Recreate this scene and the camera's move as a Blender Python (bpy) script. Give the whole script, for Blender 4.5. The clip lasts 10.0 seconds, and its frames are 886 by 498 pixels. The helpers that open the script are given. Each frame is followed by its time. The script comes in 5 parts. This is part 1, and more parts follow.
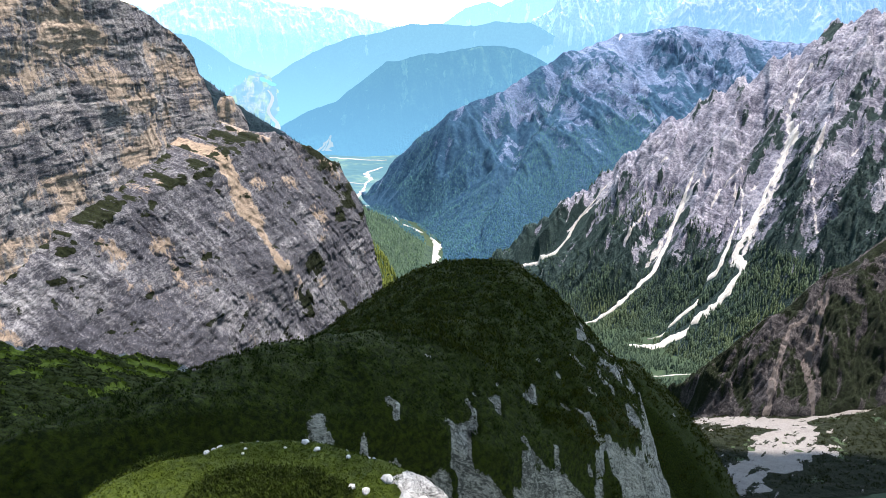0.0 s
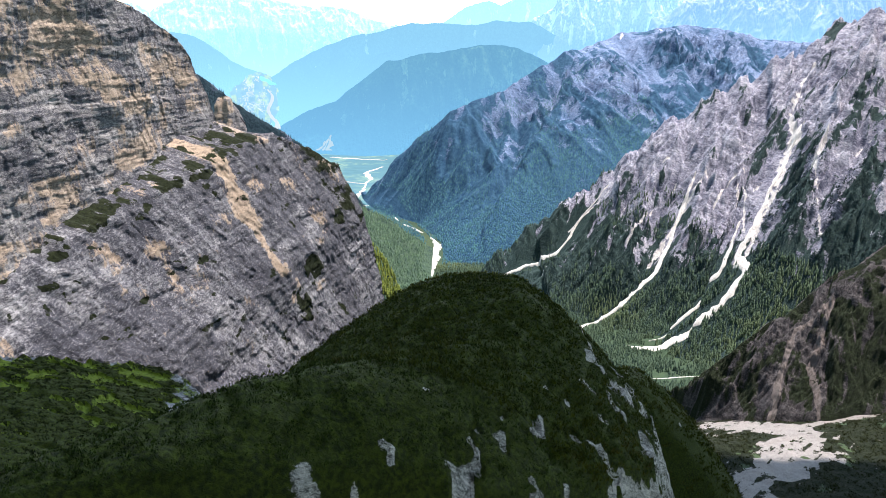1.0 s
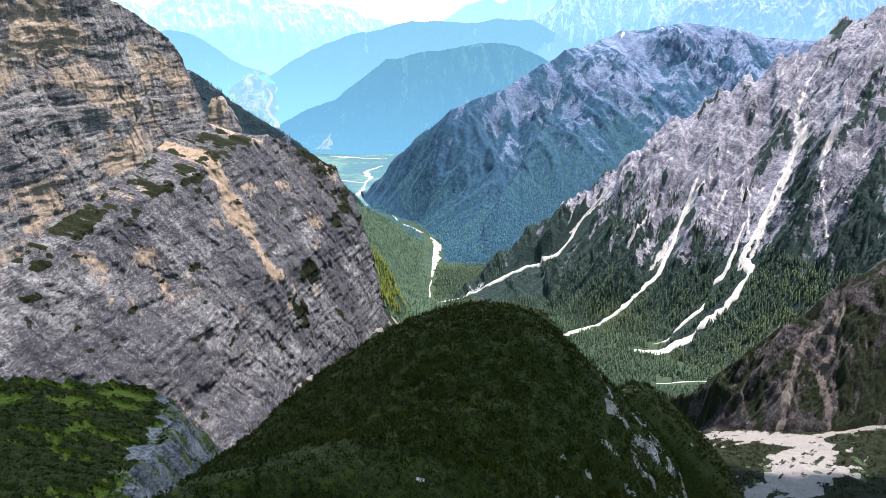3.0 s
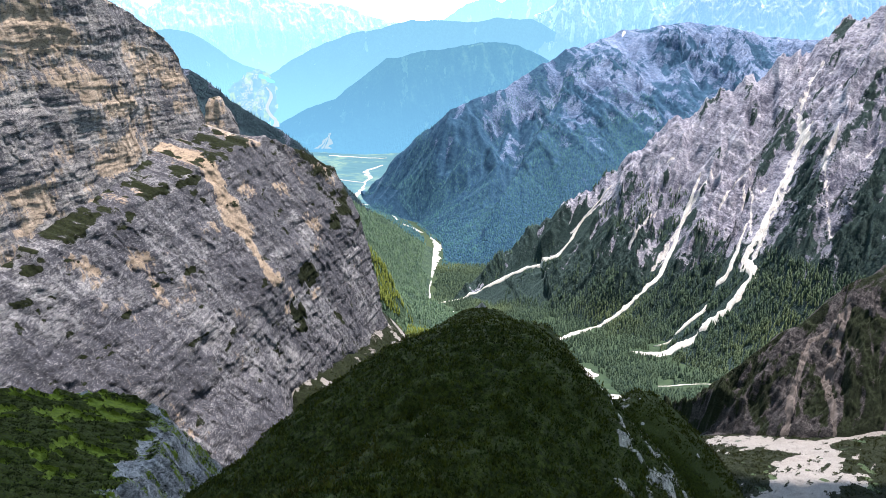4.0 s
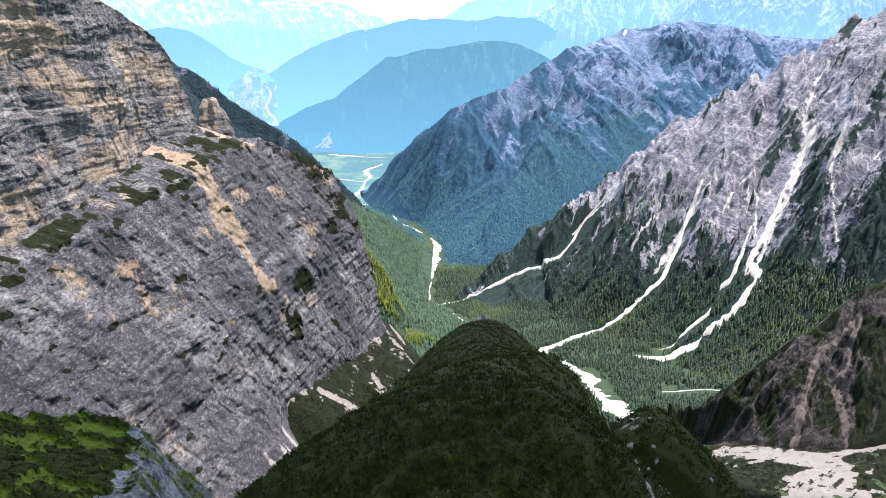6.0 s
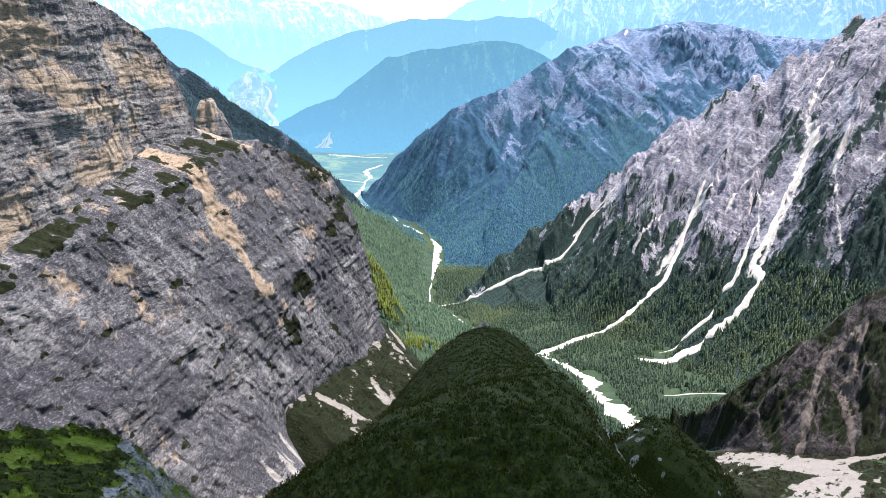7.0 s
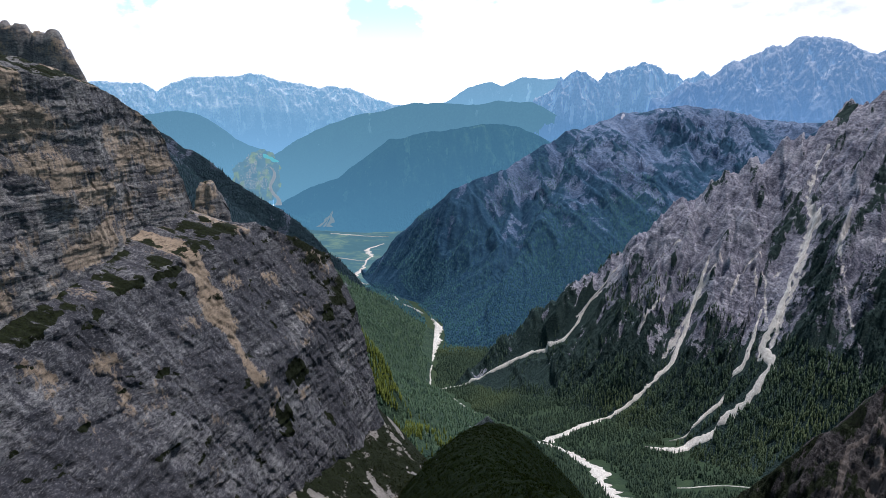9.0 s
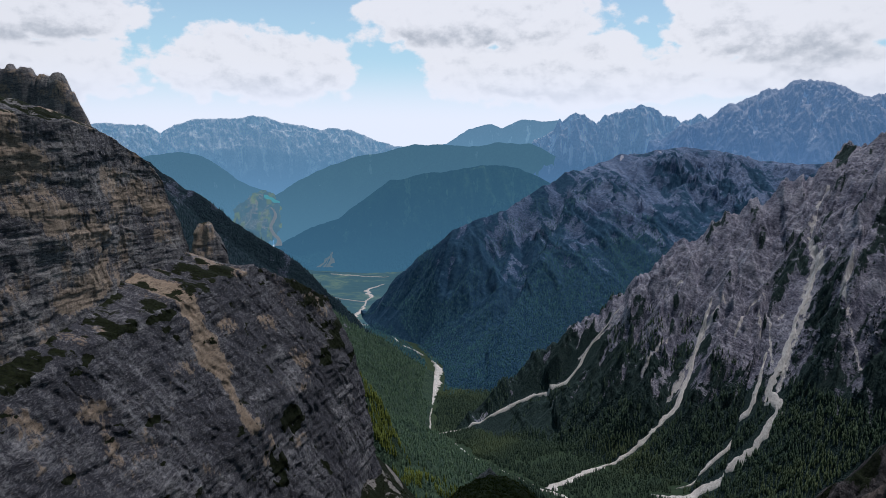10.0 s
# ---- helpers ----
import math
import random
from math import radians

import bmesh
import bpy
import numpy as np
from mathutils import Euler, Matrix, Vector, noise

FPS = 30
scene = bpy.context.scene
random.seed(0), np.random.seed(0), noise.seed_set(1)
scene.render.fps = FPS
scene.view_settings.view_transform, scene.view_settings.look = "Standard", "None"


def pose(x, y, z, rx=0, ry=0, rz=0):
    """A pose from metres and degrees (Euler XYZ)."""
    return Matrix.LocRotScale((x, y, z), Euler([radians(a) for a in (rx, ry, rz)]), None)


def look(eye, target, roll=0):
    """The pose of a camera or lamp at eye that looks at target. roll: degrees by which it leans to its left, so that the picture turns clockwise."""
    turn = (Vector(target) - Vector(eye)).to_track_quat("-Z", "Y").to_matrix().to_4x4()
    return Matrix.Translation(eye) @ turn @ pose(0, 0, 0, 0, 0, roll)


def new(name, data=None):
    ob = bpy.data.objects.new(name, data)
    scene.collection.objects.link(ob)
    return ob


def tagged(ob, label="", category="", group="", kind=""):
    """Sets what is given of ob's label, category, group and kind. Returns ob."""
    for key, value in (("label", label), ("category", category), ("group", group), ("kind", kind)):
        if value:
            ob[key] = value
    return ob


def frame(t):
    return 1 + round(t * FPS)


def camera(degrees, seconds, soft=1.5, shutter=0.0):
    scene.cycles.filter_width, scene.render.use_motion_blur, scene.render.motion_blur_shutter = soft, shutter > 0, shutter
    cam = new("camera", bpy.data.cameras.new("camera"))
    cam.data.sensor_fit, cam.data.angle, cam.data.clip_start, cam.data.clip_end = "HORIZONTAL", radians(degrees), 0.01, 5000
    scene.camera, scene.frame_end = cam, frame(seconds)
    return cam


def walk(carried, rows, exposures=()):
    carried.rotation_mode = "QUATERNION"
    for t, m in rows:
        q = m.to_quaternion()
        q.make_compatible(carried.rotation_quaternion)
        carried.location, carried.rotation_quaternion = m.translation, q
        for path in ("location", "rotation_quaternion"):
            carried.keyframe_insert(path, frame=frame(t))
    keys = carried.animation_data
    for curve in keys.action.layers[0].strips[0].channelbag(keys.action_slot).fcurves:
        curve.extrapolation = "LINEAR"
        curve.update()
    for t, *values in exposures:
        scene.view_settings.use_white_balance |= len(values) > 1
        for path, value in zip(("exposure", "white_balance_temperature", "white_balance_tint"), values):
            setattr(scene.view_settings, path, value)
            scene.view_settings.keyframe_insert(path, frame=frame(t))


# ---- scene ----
cam = camera(68.8, 10.0, soft=0.5)
# seconds, place in metres, turn in degrees
ROWS = [
    (0.0, 0.00, 0.00, 1100.00, 69.001, 0.000, -0.000),
    (0.5, 0.06, 5.68, 1099.97, 68.958, 0.009, 0.009),
    (1.0, 0.12, 11.34, 1099.93, 68.931, 0.026, 0.026),
    (1.5, 0.17, 16.97, 1099.90, 68.890, 0.046, 0.048),
    (2.0, 0.23, 22.59, 1099.87, 68.853, 0.034, 0.040),
    (2.5, 0.29, 28.19, 1099.83, 68.811, 0.035, 0.031),
    (4.0, 0.46, 44.87, 1099.74, 68.691, -0.004, 0.050),
    (4.5, 0.52, 50.40, 1099.70, 68.651, -0.029, 0.063),
    (5.0, 0.58, 55.90, 1099.67, 68.616, -0.030, 0.063),
    (5.5, 0.63, 61.38, 1099.64, 68.582, -0.043, 0.068),
    (7.0, 0.80, 77.71, 1099.54, 68.562, -0.054, 0.124),
    (7.5, 0.86, 83.11, 1099.55, 69.996, -0.068, 0.158),
    (8.0, 0.91, 88.49, 1099.56, 71.794, -0.077, 0.194),
    (8.5, 0.97, 93.86, 1099.56, 73.604, -0.089, 0.221),
    (9.0, 1.02, 99.20, 1099.57, 75.431, -0.122, 0.241),
    (9.5, 1.08, 104.53, 1099.58, 77.257, -0.130, 0.253),
    (10.0, 1.13, 109.83, 1099.58, 78.979, -0.136, 0.267),
]
EXPOSURES = [(0.0, 0.95, 6500, 19), (7.0, 1.0, 6500, 19), (7.5, 0.85, 6450, 19), (8.0, 0.4, 6350, 19), (8.5, -0.03, 6200, 18), (9.0, -0.50, 6080, 18), (9.5, -0.92, 6040, 18), (10.0, -1.28, 6020, 18)]
walk(cam, [(t, pose(x, y, z, rx, ry, rz)) for t, x, y, z, rx, ry, rz in ROWS], EXPOSURES)

# ---- light ----
SUN_DIR = Vector((0.26, 0.22, 0.94)).normalized()
sun = new("sun", bpy.data.lights.new("sun", "SUN"))
sun.data.energy, sun.data.angle, sun.data.color = 5.2, radians(0.6), (1.0, 0.95, 0.87)
sun.matrix_world = look((0, 0, 3000), Vector((0, 0, 3000)) - SUN_DIR)


class Nodes:
    """A small writer of node trees."""

    def __init__(self, tree):
        self.t = tree
        tree.nodes.clear()

    def add(self, kind, ins=None, **props):
        n = self.t.nodes.new(kind)
        for k, v in props.items():
            setattr(n, k, v)
        for k, v in (ins or {}).items():
            self.put(n.inputs[k], v)
        return n

    def put(self, socket, v):
        if isinstance(v, bpy.types.NodeSocket):
            self.t.links.new(v, socket)
        elif isinstance(v, (tuple, list)) and len(v) == 3 and socket.type == "RGBA":
            socket.default_value = (*v, 1)
        else:
            socket.default_value = v

    def math(self, op, a, b=0.0, c=0.0, clamp=False):
        return self.add("ShaderNodeMath", {0: a, 1: b, 2: c}, operation=op, use_clamp=clamp).outputs[0]

    def vmul(self, v, s):
        return self.add("ShaderNodeVectorMath", {0: v, 1: s}, operation="MULTIPLY").outputs[0]

    def vadd(self, a, b):
        return self.add("ShaderNodeVectorMath", {0: a, 1: b}, operation="ADD").outputs[0]

    def noise(self, vec, scale, detail=4.0, rough=0.55, distortion=0.0):
        return self.add("ShaderNodeTexNoise", {"Vector": vec, "Scale": scale, "Detail": detail, "Roughness": rough, "Distortion": distortion}).outputs[0]

    def voronoi(self, vec, scale, feature="F1"):
        return self.add("ShaderNodeTexVoronoi", {"Vector": vec, "Scale": scale}, feature=feature).outputs[0]

    def step(self, v, lo, hi, a=0.0, b=1.0):
        return self.add("ShaderNodeMapRange", {0: v, 1: lo, 2: hi, 3: a, 4: b}, interpolation_type="SMOOTHSTEP").outputs[0]

    def mix(self, f, a, b, blend="MIX"):
        n = self.add("ShaderNodeMix", data_type="RGBA", blend_type=blend)
        self.put(n.inputs[0], f), self.put(n.inputs[6], a), self.put(n.inputs[7], b)
        return n.outputs[2]

    def attr(self, name):
        return self.add("ShaderNodeAttribute", attribute_name=name).outputs["Fac"]

    def bump(self, h, strength, distance):
        return self.add("ShaderNodeBump", {"Height": h, "Strength": strength, "Distance": distance}).outputs[0]


SKY_WHITE = 2.15


def sky_world():
    world = bpy.data.worlds.new("sky")
    scene.world = world
    world.use_nodes = True
    n = Nodes(world.node_tree)
    sky = n.add("ShaderNodeTexSky", sky_type="NISHITA", sun_disc=False, sun_elevation=math.asin(SUN_DIR.z), sun_rotation=math.atan2(SUN_DIR.x, SUN_DIR.y), altitude=2000.0, air_density=1.0, dust_density=2.5).outputs[0]
    sky = n.mix(1.0, sky, (0.13, 0.13, 0.13), "MULTIPLY")
    way = n.add("ShaderNodeTexCoord").outputs["Generated"]
    xyz = n.add("ShaderNodeSeparateXYZ", {0: way})
    height = xyz.outputs[2]
    ahead = n.math("MAXIMUM", xyz.outputs[1], 0.05)
    u, w = n.math("DIVIDE", xyz.outputs[0], ahead), n.math("DIVIDE", height, ahead)
    # heaps of cumulus over the far ranges: bearing, height, half width, half height
    heaps, under = None, None
    for u0, w0, a, b in ((-0.30, 0.082, 0.165, 0.055), (0.03, 0.155, 0.19, 0.05), (-0.62, 0.165, 0.17, 0.05), (0.52, 0.15, 0.20, 0.07), (0.20, 0.075, 0.22, 0.05), (-0.60, 0.075, 0.16, 0.05), (0.6, 0.075, 0.24, 0.05), (0.1, 0.3, 0.4, 0.08), (-0.5, 0.33, 0.3, 0.08)):
        du, dw = n.math("DIVIDE", n.math("SUBTRACT", u, u0), a), n.math("DIVIDE", n.math("SUBTRACT", w, w0), b)
        one = n.math("SUBTRACT", 1.0, n.math("ADD", n.math("MULTIPLY", du, du), n.math("MULTIPLY", dw, dw)))
        low = n.math("MULTIPLY", n.step(one, -0.3, 0.4), n.step(dw, 0.2, -0.9))
        heaps = one if heaps is None else n.math("MAXIMUM", heaps, one)
        under = low if under is None else n.math("MAXIMUM", under, low)
    heaps = n.math("MAXIMUM", heaps, -1.2)
    v = n.vmul(way, (1.0, 1.0, 1.5))
    big = n.noise(n.vadd(v, (0.37, 0.0, 0.12)), 6.0, 8.0, 0.6)
    swirl = n.vmul(n.add("ShaderNodeTexNoise", {"Vector": v, "Scale": 30.0, "Detail": 3.0}).outputs[1], (0.02, 0.02, 0.02))
    puff = n.voronoi(n.vadd(v, swirl), 26.0, "SMOOTH_F1")
    puff2 = n.voronoi(n.vadd(v, swirl), 60.0, "SMOOTH_F1")
    fine = n.noise(v, 24.0, 8.0, 0.62)
    lumps = n.math("ADD", n.math("MULTIPLY", n.math("SUBTRACT", 0.45, puff), 0.36), n.math("ADD", n.math("MULTIPLY", n.math("SUBTRACT", 0.45, puff2), 0.16), n.math("MULTIPLY", n.math("SUBTRACT", fine, 0.5), 0.45)))
    dens = n.math("ADD", n.math("ADD", n.math("MULTIPLY", n.math("SUBTRACT", big, 0.5), 1.0), lumps), n.math("MULTIPLY", heaps, 0.34))
    cover = n.step(dens, -0.10, 0.03)
    # bellies are greyer than crowns
    lump = n.noise(n.vadd(v, (0.004, 0.0, 0.016)), 24.0, 8.0, 0.62)
    belly = n.math("ADD", n.math("MULTIPLY", n.math("SUBTRACT", lump, fine), 0.9), n.math("ADD", n.math("MULTIPLY", under, 0.30), n.math("MULTIPLY", n.math("SUBTRACT", puff, 0.45), 0.30)))
    belly = n.math("MULTIPLY", n.step(belly, -0.02, 0.5), n.step(dens, 0.0, 0.16))
    cloud = n.mix(belly, (0.92, 0.935, 0.91), (0.50, 0.54, 0.56))
    # clouds towards the sun shine brighter than those behind
    sunward = n.step(xyz.outputs[1], 0.1, 0.95, 0.36, 1.0)
    bright = n.math("MULTIPLY", sunward, SKY_WHITE)
    cloud = n.add("ShaderNodeVectorMath", {0: cloud}, operation="SCALE")
    n.put(cloud.inputs["Scale"], bright)
    air = n.mix(n.step(height, 0.30, 0.0, 0.25, 0.9), sky, (0.62, 0.98, 1.06))
    airy = n.add("ShaderNodeVectorMath", {0: air}, operation="SCALE")
    n.put(airy.inputs["Scale"], n.math("MULTIPLY", n.step(xyz.outputs[1], 0.1, 0.95, 0.3, 1.0), SKY_WHITE * 0.86))
    col = n.mix(n.math("MULTIPLY", cover, 0.95), airy.outputs[0], cloud.outputs[0])
    veil = n.add("ShaderNodeVectorMath", {0: (0.92, 0.98, 1.02)}, operation="SCALE")
    n.put(veil.inputs["Scale"], bright)
    col = n.mix(n.step(height, 0.10, 0.0, 0.0, 0.95), col, veil.outputs[0])
    bg = n.add("ShaderNodeBackground", {"Color": col, "Strength": 1.0})
    n.add("ShaderNodeOutputWorld", {0: bg.outputs[0]})


sky_world()


# ---- materials ----
def material(name):
    m = bpy.data.materials.new(name)
    m.use_nodes = True
    n = Nodes(m.node_tree)
    return m, n, n.add("ShaderNodeNewGeometry").outputs["Position"]


def finish(n, color, normal=None, rough=0.9, spec=0.2):
    b = n.add("ShaderNodeBsdfPrincipled", {"Base Color": color, "Roughness": rough, "Specular IOR Level": spec})
    if normal is not None:
        n.put(b.inputs["Normal"], normal)
    n.add("ShaderNodeOutputMaterial", {0: b.outputs[0]})


def green(n, p, dark, light, scale):
    a = n.noise(p, scale, 5.0, 0.65)
    b = n.noise(p, scale * 0.12, 3.0)
    col = n.mix(n.step(a, 0.35, 0.68), dark, light)
    return n.mix(n.step(b, 0.35, 0.7, 0.0, 0.45), col, [0.5 * (x + y) for x, y in zip(dark, light)])


def rock(name, pale, grey, dark, warm, warm_low, unit, veg_dark, veg_light, veg_scale, scree, tilt=(0.0, 0.0), stretch=5.0, runs=0.4, seams=0.6, relief=1.0, shift=0.0):
    """Weathered bedded limestone; unit is the size in metres of its finest beds. Plants and loose stones lie where the attributes say so."""
    m, n, p = material(name)
    xyz = n.add("ShaderNodeSeparateXYZ", {0: p})
    tip = n.add("ShaderNodeVectorMath", {0: p, 1: (tilt[0], tilt[1], 1.0)}, operation="DOT_PRODUCT").outputs[1]
    wave = n.math("MULTIPLY", n.noise(p, 0.05 / unit, 4.0, 0.6), 9.0 * unit)
    zz = n.math("ADD", tip, wave)

    def lay(size, long):
        k = 1.0 / (size * long)
        return n.add("ShaderNodeCombineXYZ", {0: n.math("MULTIPLY", xyz.outputs[0], k), 1: n.math("MULTIPLY", xyz.outputs[1], k), 2: n.math("MULTIPLY", zz, 1.0 / size)}).outputs[0]

    thick = n.noise(lay(unit * 13, 3.0), 1.0, 4.0, 0.6)
    mid = n.noise(lay(unit * 4, 3.5), 1.0, 6.0, 0.68)
    hatch = n.noise(lay(unit, stretch), 1.0, 6.0, 0.74)
    spots = n.noise(p, 0.7 / unit, 5.0, 0.7)
    patch = n.noise(p, 0.03 / unit, 5.0, 0.62)
    run = n.noise(n.vmul(p, (0.45 / unit, 0.45 / unit, 0.06 / unit)), 1.0, 6.0, 0.66)
    tone = n.math("ADD", n.math("MULTIPLY", thick, 0.26), n.math("MULTIPLY", mid, 0.30))
    tone = n.math("ADD", tone, n.math("ADD", n.math("MULTIPLY", hatch, 0.52), n.math("MULTIPLY", spots, 0.26)))
    tone = n.math("ADD", tone, n.math("MULTIPLY", patch, 0.28))
    tone = n.math("ADD", tone, n.math("MULTIPLY", n.attr("tone"), 0.05))
    tone = n.math("SUBTRACT", tone, n.math("MULTIPLY", n.step(run, 0.5, 0.66), 0.10 * runs))
    tone = n.math("ADD", tone, shift - 0.06)
    col = n.mix(n.step(tone, 0.667, 0.742), dark, grey)
    col = n.mix(n.step(tone, 0.755, 0.828), col, pale)
    wm = n.noise(n.vmul(p, (0.022 / unit, 0.022 / unit, 0.03 / unit)), 1.0, 5.0, 0.62)
    wm = n.math("ADD", n.math("ADD", wm, n.math("MULTIPLY", n.attr("warm"), 0.26)), n.math("ADD", n.math("MULTIPLY", n.math("SUBTRACT", run, 0.5), 0.55), n.math("MULTIPLY", n.math("SUBTRACT", mid, 0.5), 0.35)))
    chip = n.noise(lay(unit * 0.55, 3.5), 1.0, 4.0, 0.7)
    col = n.mix(n.step(chip, 0.54, 0.62, 0.0, 0.55), col, pale)
    col = n.mix(n.step(chip, 0.45, 0.37, 0.0, 0.65), col, [0.7 * d for d in dark])
    stain = n.mix(n.step(hatch, 0.36, 0.56), [0.62 * c for c in warm], warm)
    col = n.mix(n.step(wm, warm_low, warm_low + 0.09, 0.0, 0.85), col, stain)
    col = n.mix(n.math("MULTIPLY", n.step(run, 0.57, 0.68), runs), col, dark)
    seam = n.math("ABSOLUTE", n.math("SUBTRACT", n.noise(lay(unit * 2.6, 7.0), 1.0, 4.0, 0.6), 0.5))
    seam_on = n.math("MULTIPLY", n.step(seam, 0.022, 0.004), n.step(patch, 0.4, 0.56))
    col = n.mix(n.math("MULTIPLY", seam_on, seams), col, [0.4 * d for d in dark])
    cleft = n.math("ABSOLUTE", n.math("SUBTRACT", n.noise(n.vmul(p, (0.2 / unit, 0.2 / unit, 0.05 / unit)), 1.0, 5.0, 0.62), 0.5))
    col = n.mix(n.step(cleft, 0.016, 0.002, 0.0, 0.6 * seams), col, [0.45 * d for d in dark])
    edge = n.math("ADD", n.math("MULTIPLY", n.math("SUBTRACT", spots, 0.5), 0.7), n.math("MULTIPLY", n.math("SUBTRACT", mid, 0.5), 0.6))
    sc = n.step(n.math("ADD", n.attr("scree"), n.math("MULTIPLY", edge, 0.9)), 0.42, 0.55)
    pebbles = n.mix(n.step(n.noise(p, 2.2 / unit, 5.0, 0.7), 0.36, 0.6), [0.62 * c for c in scree], scree)
    col = n.mix(sc, col, pebbles)
    vg = n.step(n.math("ADD", n.attr("veg"), edge), 0.45, 0.53)
    col = n.mix(vg, col, green(n, p, veg_dark, veg_light, veg_scale))
    h = n.math("ADD", n.math("MULTIPLY", mid, 0.9), n.math("ADD", n.math("ADD", n.math("MULTIPLY", hatch, 0.6), n.math("MULTIPLY", chip, 0.35)), n.math("MULTIPLY", spots, 0.5)))
    h = n.math("ADD", n.math("ADD", h, n.math("MULTIPLY", run, 0.5)), n.math("ADD", n.step(seam, 0.0, 0.03, -0.2, 0.0), n.step(cleft, 0.0, 0.03, -0.15, 0.0)))
    finish(n, col, n.bump(h, 1.0, relief * unit))
    return m


def plants(name, dark, light, scale, warm=None, relief=0.4):
    m, n, p = material(name)
    col = green(n, p, dark, light, scale)
    if warm:
        col = n.mix(n.step(n.noise(p, scale * 0.05, 4.0), 0.52, 0.7, 0.0, 0.8), col, warm)
    rnd = n.add("ShaderNodeNewGeometry").outputs["Random Per Island"]
    col = n.mix(n.step(rnd, 0.3, 1.0, 0.0, 0.6), col, [1.15 * x for x in light])
    finish(n, col, n.bump(n.noise(p, scale * 2.0, 4.0), 0.8, relief), 0.85, 0.15)
    return m


def stones(name, pale, dark, scale):
    m, n, p = material(name)
    a = n.noise(n.vmul(p, (1.0, 0.6, 0.25)), scale, 7.0, 0.75)
    b = n.noise(p, scale * 0.15, 4.0)
    col = n.mix(n.step(a, 0.3, 0.62), dark, pale)
    col = n.mix(n.step(b, 0.35, 0.65, 0.0, 0.35), col, dark)
    finish(n, col, n.bump(a, 0.7, 0.6 / scale))
    return m


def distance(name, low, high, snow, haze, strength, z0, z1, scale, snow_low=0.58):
    """Far ranges, a backdrop; kilometres of bright air are painted on as glow, stronger lower down."""
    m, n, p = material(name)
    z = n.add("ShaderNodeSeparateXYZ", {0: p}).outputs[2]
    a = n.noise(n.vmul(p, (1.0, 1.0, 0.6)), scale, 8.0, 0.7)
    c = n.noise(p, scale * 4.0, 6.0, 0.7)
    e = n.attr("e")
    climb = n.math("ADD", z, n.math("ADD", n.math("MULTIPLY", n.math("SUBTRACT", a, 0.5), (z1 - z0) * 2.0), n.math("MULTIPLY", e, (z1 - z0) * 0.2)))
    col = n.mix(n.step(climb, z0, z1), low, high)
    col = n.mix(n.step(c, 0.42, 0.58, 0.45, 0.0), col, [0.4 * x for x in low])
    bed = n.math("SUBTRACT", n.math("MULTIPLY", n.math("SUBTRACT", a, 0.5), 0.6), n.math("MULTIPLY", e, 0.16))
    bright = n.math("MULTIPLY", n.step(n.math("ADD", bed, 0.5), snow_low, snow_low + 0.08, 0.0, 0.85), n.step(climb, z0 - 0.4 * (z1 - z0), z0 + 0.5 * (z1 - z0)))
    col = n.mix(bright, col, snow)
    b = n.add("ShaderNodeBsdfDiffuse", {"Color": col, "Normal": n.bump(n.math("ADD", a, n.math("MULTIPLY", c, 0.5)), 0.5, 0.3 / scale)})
    # emission stands in for haze; the slopes themselves give off no light
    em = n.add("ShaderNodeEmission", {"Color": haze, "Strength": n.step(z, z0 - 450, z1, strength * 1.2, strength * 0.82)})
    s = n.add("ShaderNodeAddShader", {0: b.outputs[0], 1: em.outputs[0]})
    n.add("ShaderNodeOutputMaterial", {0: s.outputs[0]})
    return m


LIMESTONE = rock("limestone_cliff", (0.365, 0.35, 0.33), (0.205, 0.20, 0.20), (0.080, 0.081, 0.093), (0.45, 0.35, 0.255), 0.59, 1.3,
                 (0.005, 0.008, 0.003), (0.018, 0.025, 0.007), 0.5, (0.42, 0.39, 0.36), (0.0, 0.03), 5.0, 0.5, 0.65, 0.8, -0.022)
GREY_LIMESTONE = rock("grey_limestone_wall", (0.37, 0.365, 0.365), (0.175, 0.175, 0.187), (0.060, 0.061, 0.074), (0.45, 0.345, 0.245), 0.68, 1.15,
                      (0.005, 0.008, 0.003), (0.018, 0.025, 0.007), 0.5, (0.42, 0.40, 0.38), (0.0, -0.08), 4.0, 0.45, 0.6, 0.9, -0.068)
# grey dolomite and its plants, shifted to blue as painted distance haze
DOLOMITE = rock("hazed_dolomite", (0.49, 0.485, 0.54), (0.27, 0.27, 0.33), (0.105, 0.108, 0.155), (0.42, 0.37, 0.335), 0.72, 2.6,
                (0.013, 0.029, 0.033), (0.040, 0.070, 0.060), 0.3, (0.70, 0.67, 0.64), (0.5, 0.2), 3.0, 0.3, 0.45, 0.9)
BROWN_ROCK = rock("brown_rock", (0.125, 0.113, 0.113), (0.058, 0.054, 0.057), (0.022, 0.021, 0.024), (0.16, 0.13, 0.11), 0.70, 1.1,
                  (0.008, 0.012, 0.006), (0.022, 0.032, 0.013), 0.4, (0.20, 0.172, 0.16), (0.5, 0.3), 3.0, 0.6, 0.6, 1.2)
# its greens are paled in place of mid-distance haze
WOODED_SLOPE = rock("wooded_limestone", (0.34, 0.35, 0.37), (0.2, 0.21, 0.23), (0.09, 0.10, 0.12), (0.36, 0.36, 0.39), 0.76, 7.0,
                    (0.022, 0.048, 0.036), (0.060, 0.100, 0.058), 0.05, (0.52, 0.53, 0.58), (0.4, 0.1), 3.0)
